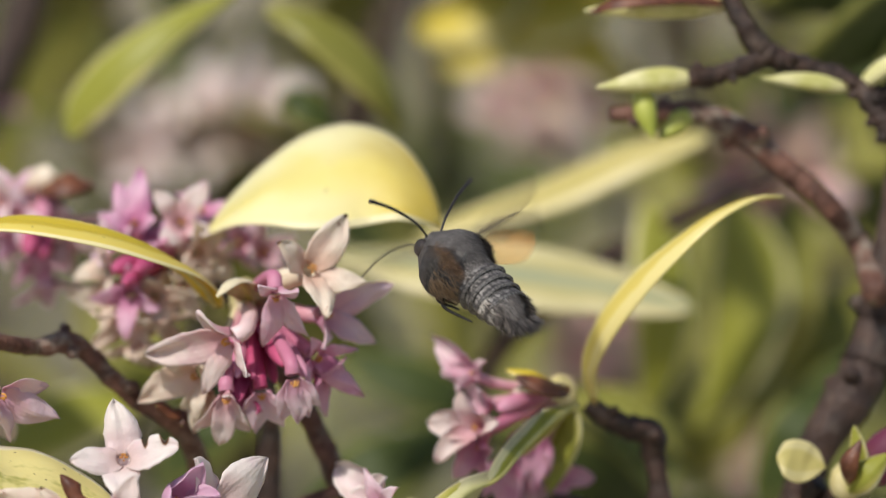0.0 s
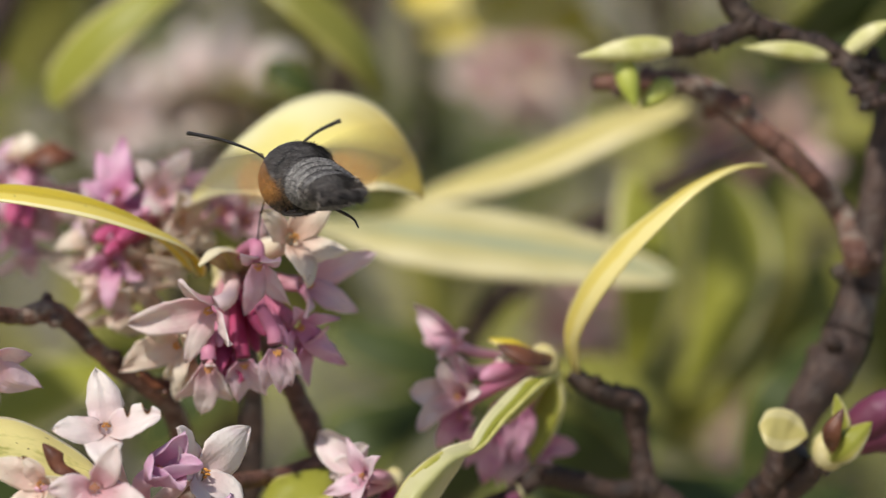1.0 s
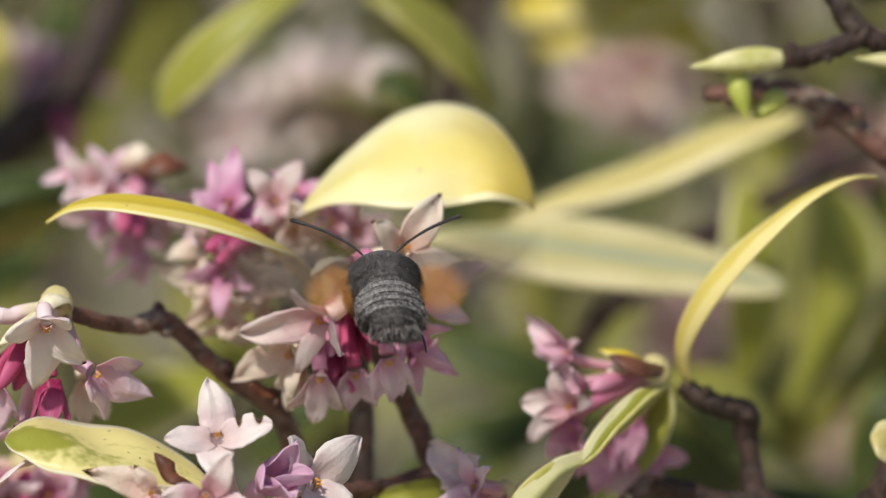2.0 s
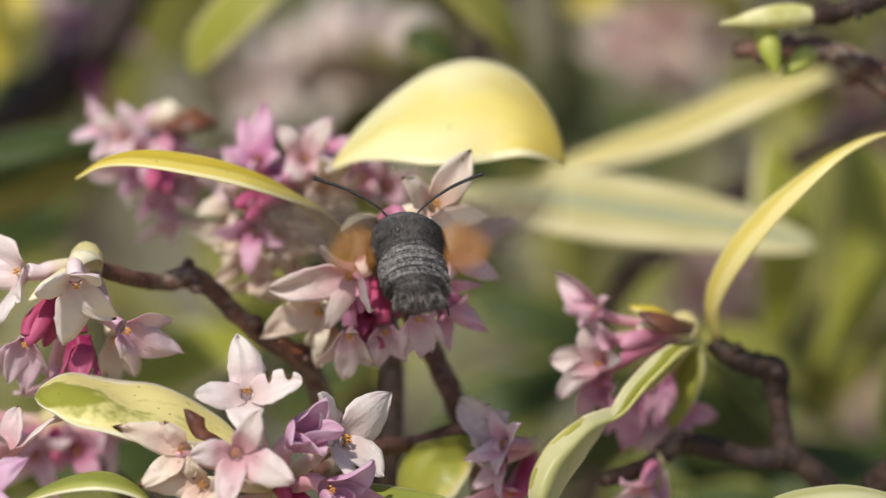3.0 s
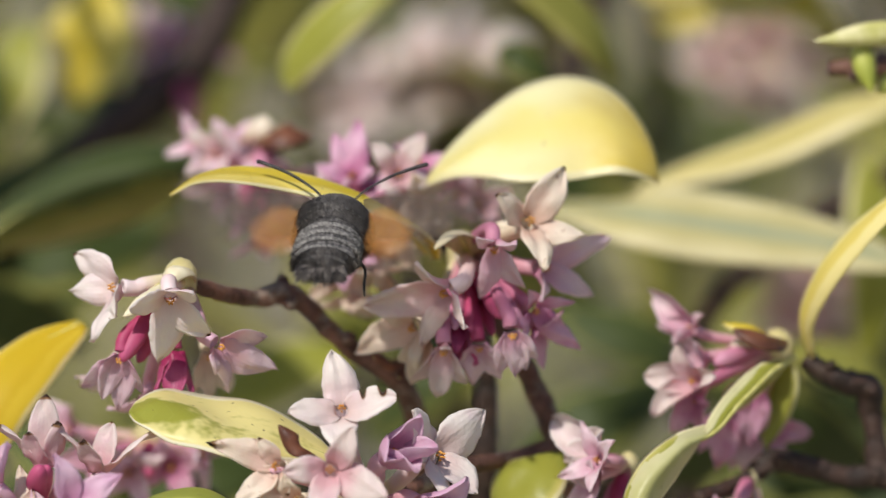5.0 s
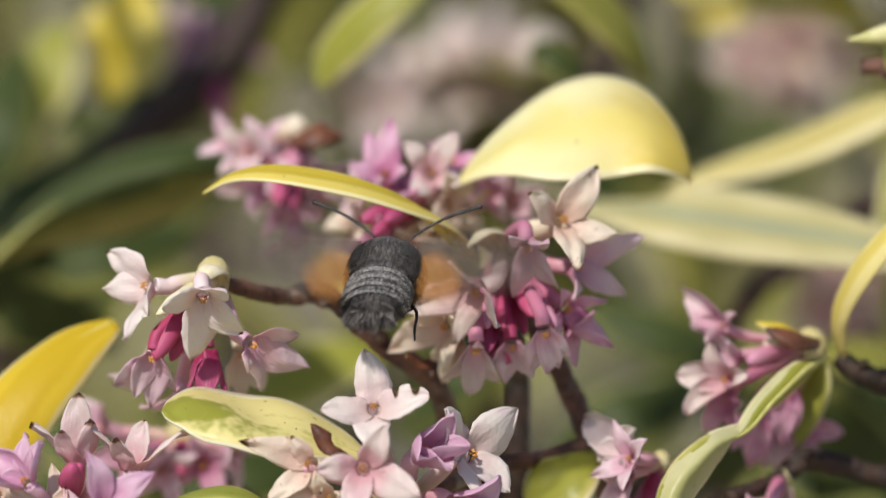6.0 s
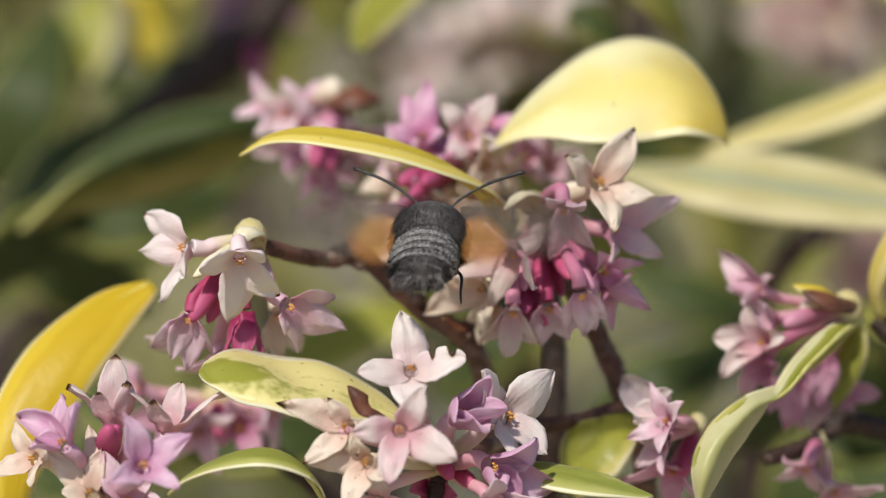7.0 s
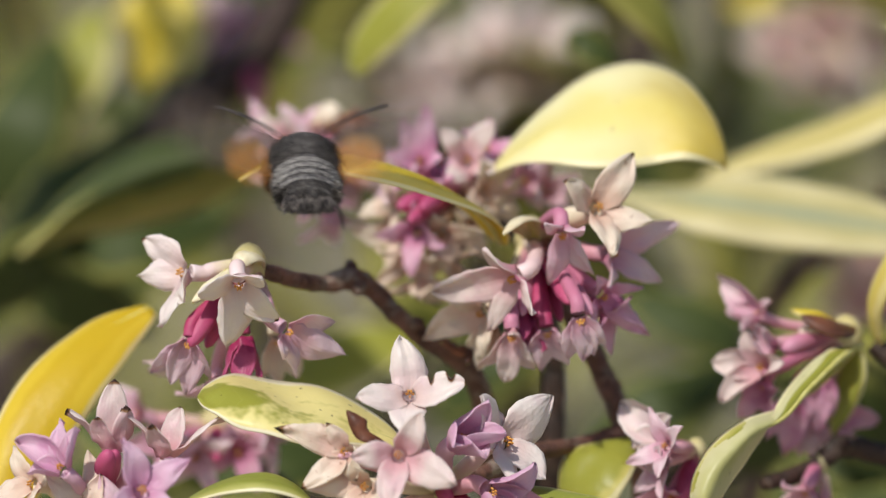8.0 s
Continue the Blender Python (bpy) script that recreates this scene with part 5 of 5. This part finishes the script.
def moth():
    mm = 0.00096
    coat = plain_material("moth_coat", (0.048, 0.042, 0.039), (0.13, 0.117, 0.108), 900, 0.7, 0.6, 0.0003)
    band, nt, bsdf = mk("moth_band")
    along = axis(nt, coords(nt, "UV"), 0)
    streak = nt.nodes.new("ShaderNodeMapping")
    streak.inputs["Scale"].default_value = (1, 0.25, 1)
    nt.links.new(coords(nt, "Object"), streak.inputs["Vector"])
    hairs = grain(nt, 2600, 3, 0.6, streak.outputs[0])
    shade = calc(nt, "ADD", along, calc(nt, "MULTIPLY_ADD", hairs, 0.5, -0.25))
    col = blend(nt, step(nt, hairs, 0.38, 0.66), (0.032, 0.029, 0.028), (0.26, 0.241, 0.228))
    col = blend(nt, calc(nt, "MULTIPLY", step(nt, calc(nt, "ABSOLUTE", calc(nt, "SUBTRACT", shade, 0.24)), 0.14, 0.02), 0.8), col, (0.014, 0.012, 0.012))
    lit = calc(nt, "MULTIPLY", step(nt, shade, 0.10, 0.0), step(nt, grain(nt, 700, 3), 0.42, 0.60))
    col = blend(nt, calc(nt, "MULTIPLY", lit, 0.2), col, (0.36, 0.345, 0.325))
    nt.links.new(col, bsdf.inputs["Base Color"])
    bsdf.inputs["Roughness"].default_value = 0.55
    relief(nt, bsdf, hairs, 0.7, 0.0003)
    fur_grey = fur_material("moth_fur", (0.085, 0.075, 0.070), (0.130, 0.117, 0.109), (0.19, 0.172, 0.160))
    fur_back = fur_material("moth_fur_banded", (0.045, 0.041, 0.039), (0.19, 0.175, 0.165), (0.44, 0.41, 0.385))
    fur_edge = fur_material("moth_fur_edge", (0.16, 0.152, 0.145), (0.32, 0.305, 0.29), (0.52, 0.495, 0.47))
    fur_dark = fur_material("moth_fur_dark", (0.024, 0.022, 0.022), (0.042, 0.039, 0.038), (0.075, 0.070, 0.066))
    fur_tail = fur_material("moth_fur_tail", (0.026, 0.022, 0.021), (0.11, 0.095, 0.087), (0.32, 0.275, 0.24))
    fur_white = fur_material("moth_fur_white", (0.45, 0.42, 0.38), (0.62, 0.58, 0.52), (0.75, 0.71, 0.65))
    fur_tan = fur_material("moth_fur_tan", (0.22, 0.14, 0.08), (0.36, 0.24, 0.14), (0.48, 0.36, 0.25))
    black = plain_material("moth_black", (0.012, 0.010, 0.010), (0.035, 0.028, 0.026), 1500, 0.4)
    eye_m = plain_material("moth_eye", (0.02, 0.015, 0.015), (0.05, 0.04, 0.035), 2500, 0.15)
    fore_m = plain_material("forewing_scales", (0.06, 0.044, 0.035), (0.15, 0.108, 0.084), 500, 0.7, 0.3, 0.0002, 0.2)
    hind_m = plain_material("hindwing_scales", (0.66, 0.27, 0.05), (0.80, 0.40, 0.10), 500, 0.7, 0.3, 0.0002, 0.35)
    for wing_m in (fore_m, hind_m):
        nt = wing_m.node_tree
        clear = nt.nodes.new("ShaderNodeBsdfTransparent")
        gauze = nt.nodes.new("ShaderNodeMixShader")
        gauze.inputs[0].default_value = 0.50 if wing_m == fore_m else 0.76
        nt.links.new(nt.nodes["Mix Shader"].outputs[0], gauze.inputs[1])
        nt.links.new(clear.outputs[0], gauze.inputs[2])
        nt.links.new(gauze.outputs[0], nt.nodes["Material Output"].inputs["Surface"])
    luck = random.Random(3)

    # half-widths and half-heights along the body, tail to head
    ALONG = (-9.2, -8.2, -6.6, -4.7, -2.3, -0.4, 1.2, 2.7, 4.6, 6.2, 7.4, 8.5, 9.5, 10.3)
    WIDE = (1.8, 2.9, 4.0, 4.3, 4.2, 4.1, 4.6, 5.6, 5.9, 5.2, 4.0, 2.9, 2.0, 0.6)
    HIGH = (1.0, 1.7, 2.3, 2.7, 3.1, 3.4, 4.0, 5.0, 5.4, 4.9, 3.9, 3.0, 2.3, 0.6)

    def girth(y):
        return float(np.interp(y, ALONG, WIDE)), float(np.interp(y, ALONG, HIGH))

    def skin(y, a, grow=1.0):
        w, h = girth(y)
        droop = 0.0 if y > 0 else -0.012 * y * y
        return Vector((math.cos(a) * w * grow, y, math.sin(a) * h * grow + droop)) * mm

    body = tagged(new("hawk_moth"), "dark grey hummingbird hawk-moth hovering with blurred orange wings", "moth")

    def ring_part(name, y0, y1, n, mat, flare=0.0, label=""):
        return part(name, grid_mesh(name, n, 36, lambda i, j: skin(y0 + (y1 - y0) * i / (n - 1), -2 * math.pi * j / 36, 1 + flare * (1 - i / (n - 1)) ** 2), [mat], True), body, label)

    thorax = ring_part("thorax", -0.3, 7.8, 18, coat, 0.0, "smoke-grey furry thorax")
    head = ring_part("head", 7.5, 10.3, 12, coat)
    edges = (0.4, -1.3, -2.9, -4.5, -6.1, -7.7, -9.2)
    for front, rear in zip(edges, edges[1:]):
        ring_part("abdomen_segment", rear - 0.45, front, 9, band, 0.20)

    def fur(name, count, where, length, width, mat, rise, parent, label="", lay=-1.0):
        """Fine tapering hairs over the skin; where() gives (y, angle) of a root."""
        verts, faces = [], []
        for _ in range(count):
            y, a = where()
            root = skin(y, a, 0.985)
            out = (skin(y, a, 1.1) - root).normalized()
            way = (Vector((luck.gauss(0, 0.16), lay, luck.gauss(0, 0.16))) + out * (rise + luck.uniform(0, 0.25))).normalized()
            l, h = length * luck.uniform(0.6, 1.3) * mm, width * luck.uniform(0.7, 1.3) * mm
            side = way.cross(out).normalized()
            bend = out * -l * 0.12
            i = len(verts)
            verts += [root - side * h, root + side * h, root + way * l * 0.6 + side * h * 0.7, root + way * l * 0.6 - side * h * 0.7, root + way * l + bend]
            faces += [(i, i + 1, i + 2, i + 3), (i + 3, i + 2, i + 4)]
        me = bpy.data.meshes.new(name)
        me.from_pydata(verts, [], faces)
        me.materials.append(mat)
        me.polygons.foreach_set("use_smooth", [True] * len(faces))
        return part(name, me, parent, label)

    turn = lambda: luck.uniform(0, 2 * math.pi)
    upper = lambda: luck.uniform(-0.35, math.pi + 0.35)
    fur("thorax_fur", 8000, lambda: (luck.uniform(0.0, 7.9), turn()), 1.05, 0.035, fur_grey, 0.16, body, "dense smoke-grey fur")
    fur("head_fur", 900, lambda: (luck.uniform(7.6, 10.0), turn()), 0.8, 0.035, fur_grey, 0.2, head)
    for rear in edges[1:5]:
        # Dark hairs behind each ring's edge imitate the shadow under its fringe.
        fur("segment_shadow", 600, lambda: (luck.gauss(rear - 0.32, 0.12), upper()), 0.6, 0.07, fur_dark, 0.02, body, "shadow between the rings, made of dark fur")
        fur("segment_fringe", 1000, lambda: (luck.gauss(rear + 0.06, 0.05), upper()), 0.38, 0.032, fur_edge, 0.10, body, "pale-tipped fringe of scales")
    for lean in (-0.72, 0.72):
        fur("tegula", 700, lambda: (luck.uniform(2.6, 6.2), math.pi / 2 + lean + luck.gauss(0, 0.17)), 1.7, 0.035, fur_grey, 0.10, body, "sleek grey shoulder tuft")
        fur("tegula_edge", 130, lambda: (2.2 + luck.gauss(0, 0.12), math.pi / 2 + lean + luck.gauss(0, 0.20)), 0.8, 0.03, fur_edge, 0.30, body, "pale rear edge of the shoulder tuft")
    fur("abdomen_fur", 2600, lambda: (luck.uniform(-8.6, 1.0), turn()), 0.8, 0.026, fur_back, 0.05, body, "grey streaked scales")
    fur("rump_fur", 2600, lambda: (luck.uniform(-9.0, -6.0), upper()), 1.5, 0.022, fur_tail, 0.06, body, "long dark rump hairs")
    fur("rump_fur", 1500, lambda: (luck.uniform(-8.6, -6.0), upper()), 1.3, 0.020, fur_back, 0.06, body, "long grey rump hairs")
    for sign in (0.0, math.pi):
        fur("side_tuft", 160, lambda: (luck.choice((-4.4, -6.0)) + luck.gauss(0, 0.25), sign + luck.gauss(0, 0.20)), 1.7, 0.07, fur_white, 0.35, body, "white tuft on the flank")
        fur("side_tuft", 220, lambda: (luck.choice((-5.2, -6.9)) + luck.gauss(0, 0.3), sign + luck.gauss(0, 0.25)), 2.3, 0.07, fur_tail, 0.35, body, "black tuft on the flank")
        fur("flank_fur", 420, lambda: (luck.uniform(0.2, 4.0), sign - (0.5 if sign == 0 else -0.5) + luck.gauss(0, 0.28)), 1.8, 0.06, fur_tan, 0.25, body, "tan fur under the wing")
    # tail fan
    verts, faces = [], []
    for _ in range(1500):
        a = luck.uniform(-1, 1)
        root = Vector((a * 2.9, luck.uniform(-9.2, -7.4), luck.uniform(-0.9, 0.9) - 0.7)) * mm
        way = Vector((a * 0.38 + luck.gauss(0, 0.09), -1, luck.gauss(-0.10, 0.14))).normalized()
        l, h = luck.uniform(1.6, 3.4) * mm, 0.05 * mm
        side = way.cross(Vector((0, 0, 1))).normalized()
        i = len(verts)
        verts += [root - side * h, root + side * h, root + way * l * 0.7 + side * h, root + way * l * 0.7 - side * h, root + way * l]
        faces += [(i, i + 1, i + 2, i + 3), (i + 3, i + 2, i + 4)]
    me = bpy.data.meshes.new("tail_fan")
    me.from_pydata(verts, [], faces)
    me.materials.append(fur_tail)
    part("tail_fan", me, body, "dark brush-like tail fan")

    for sign in (-1, 1):
        # antenna, thickening to a hooked club
        pts = spline([Vector(p) * mm for p in ((sign * 1.3, 9.0, 1.5), (sign * 3.6, 10.6, 3.4), (sign * 7.5, 12.5, 5.1), (sign * 11.4, 13.9, 6.1), (sign * 12.6, 14.2, 6.3))], 30)
        part("antenna", tube_mesh("antenna", pts, [(0.15 + 0.24 * (i / 29) ** 1.4 if i < 27 else 0.36 - 0.12 * (i - 27)) * mm for i in range(30)], [black], 8, 0.1), body, "dark clubbed antenna")
        eye = bmesh.new()
        bmesh.ops.create_uvsphere(eye, u_segments=20, v_segments=12, radius=1.25 * mm, matrix=Matrix.Translation(Vector((sign * 2.2, 8.9, 0.1)) * mm) @ Matrix.Diagonal((0.75, 1, 1.1, 1)))
        me = bpy.data.meshes.new("eye")
        eye.to_mesh(me)
        eye.free()
        me.materials.append(eye_m)
        me.polygons.foreach_set("use_smooth", [True] * len(me.polygons))
        part("eye", me, head, "dark compound eye")
        for y, reach in ((5.4, (3.5, -5.0, -3.0)), (3.8, (4.8, -4.0, -6.0)), (2.3, (5.6, -6.5, -3.5))):
            hip = Vector((sign * 2.2, y, -3.2)) * mm
            knee = hip + Vector((sign * (reach[0] - 2.6) * (0.5 if sign < 0 else 0.8), -1.5, -1.2)) * mm
            foot = knee + Vector((sign * -0.4, reach[1] * 0.6, 0.4)) * mm
            toe = foot + Vector((0, -1.2, 0.3)) * mm
            if sign > 0 and y < 3:
                foot, toe = knee + Vector((0.5, -4.2, -0.8)) * mm, knee + Vector((0.7, -5.6, -2.0)) * mm
            pts = spline([hip, knee, foot, toe], 20)
            part("leg", tube_mesh("leg", pts, [(0.32 - 0.20 * i / 19) * mm for i in range(20)], [black], 7, 0.2), body)
    pts = spline([Vector(p) * mm for p in ((0, 10.0, -0.8), (0, 12.0, -1.8), (0, 14.2, -4.2), (0.1, 16.0, -7.4), (0.2, 17.2, -11.0))], 24)
    part("proboscis", tube_mesh("proboscis", pts, [0.12 * mm] * 24, [black], 7), body, "long thin dark proboscis")

    def wing_mesh(name, outline, mat, sign):
        """A wing blade along X with a leading and trailing edge: outline(s) gives both edges' Y."""
        def top(s, t):
            lead, trail, x = outline(s)
            return Vector((sign * x, lead + (trail - lead) * t, 0.5 * math.sin(math.pi * s) * (1 - t) + 0.10 * math.sin(t * 25))) * mm
        return sheet_mesh(name, 18, 13, top, lambda s, t: top(s, t) - Vector((0, 0, 0.12 * mm)), [mat, mat])

    fore = lambda s: (1.4 + 0.8 * math.sin(math.pi * s) - 3.0 * s ** 3, -2.2 - 5.2 * math.sin(math.pi * min(1, 0.15 + 0.80 * s)) * (1 - 0.45 * s) + 1.2 * s ** 4, 20.5 * s)
    hind = lambda s: (0.6 + 1.6 * math.sin(math.pi * s) - 2.6 * s ** 2, -1.8 - 3.4 * math.sin(math.pi * min(1, 0.12 + 0.80 * s)), 8.0 * s)
    wings = []
    for sign in (-1, 1):
        f = part("forewing", wing_mesh("forewing", fore, fore_m, sign), body, "grey-brown forewing")
        h = part("hindwing", wing_mesh("hindwing", hind, hind_m, sign), body, "orange hindwing")
        wings += [(f, sign, (sign * 4.0, 5.6, 2.6), 10, 0.0), (h, sign, (sign * 4.2, 3.4, 2.0), -12, -6.0)]
    return body, wings


MOTH, WINGS = moth()


def motions():
    # seconds, place on the sheet, and the way the head points: right, up, away
    rows = [
        (0.0, 1113, 367, -0.70, 0.56, 0.44), (0.2, 1113, 399, -0.69, 0.46, 0.56), (0.4, 1080, 417, -0.58, 0.50, 0.65), (0.6, 1091, 416, -0.69, 0.53, 0.50),
        (0.8, 979, 257, -0.66, 0.18, 0.73), (0.9, 893, 252, -0.52, 0.46, 0.72), (1.0, 854, 248, -0.46, 0.14, 0.88), (1.2, 824, 321, -0.20, 0.29, 0.94), (1.4, 790, 341, -0.08, 0.35, 0.93),
        (1.5, 785, 391, -0.03, 0.33, 0.94), (1.6, 789, 394, -0.07, 0.32, 0.94), (1.7, 796, 405, -0.13, 0.35, 0.93), (2.8, 780, 454, -0.12, 0.47, 0.87),
        (3.0, 781, 447, -0.14, 0.49, 0.86), (3.5, 779, 458, -0.17, 0.62, 0.76), (4.0, 780, 438, -0.12, 0.48, 0.87), (4.1, 759, 414, -0.15, 0.33, 0.93),
        (4.2, 730, 316, -0.09, 0.32, 0.94), (4.3, 531, 340, 0.00, 0.33, 0.94), (4.4, 532, 358, 0.02, 0.40, 0.91), (4.5, 509, 369, 0.10, 0.47, 0.88),
        (4.7, 469, 366, 0.11, 0.44, 0.89), (5.8, 507, 459, 0.14, 0.37, 0.92), (6.2, 512, 464, 0.16, 0.50, 0.85), (6.5, 527, 491, 0.11, 0.53, 0.84),
        (7.0, 523, 464, 0.11, 0.39, 0.91), (7.4, 521, 489, 0.11, 0.40, 0.91), (7.7, 528, 494, 0.07, 0.38, 0.92), (7.9, 512, 474, 0.11, 0.39, 0.91),
        (7.967, 345, 316, 0.0, 0.33, 0.94), (8.0, 307, 295, -0.10, 0.32, 0.94)]
    flight = []
    for t, x, y, r, u, a in rows:
        way = D(r, u, -a)
        side = way.cross(Vector((0, 0, 1))).normalized()
        turn = Matrix((side, way, side.cross(way))).transposed().to_4x4()
        flight.append((t, Matrix.Translation(S(x - 4, y + 2, -28) - way * 0.0003) @ turn))
    walk(MOTH, flight)
    BEAT = (0, 1, 0.2, -1, 0, 1, -0.2, -1, 0, 1, 0.1, -1, -0.3, 0.8, -1)
    for wing, sign, root, sweep, lag in WINGS:
        beats = []
        for k in range(241):
            phase = BEAT[k % 15]
            centre = float(np.interp(k / 30, *zip((0.0, 20), (0.3, 10), (0.5, -4), (1.0, 0), (1.5, -8), (1.7, 0), (3.0, 12), (3.5, 14), (4.0, -6), (4.5, 8), (6.0, 0), (7.9, 0), (8.0, 25))))
            flap = centre + (34 if lag == 0 else 44) * phase + lag
            pitch = 42
            if k == 0:
                pitch, flap = {(1, True): (-60, 0), (-1, True): (-30, 0), (1, False): (0, 30), (-1, False): (15, 30)}[sign, lag == 0]
            elif k == 1:
                pitch = 0
            beats.append((k / 30, pose(root[0] / 1000, root[1] / 1000, root[2] / 1000, pitch, -sign * flap, sign * (sweep + 8 * phase))))
        walk(wing, beats)


motions()
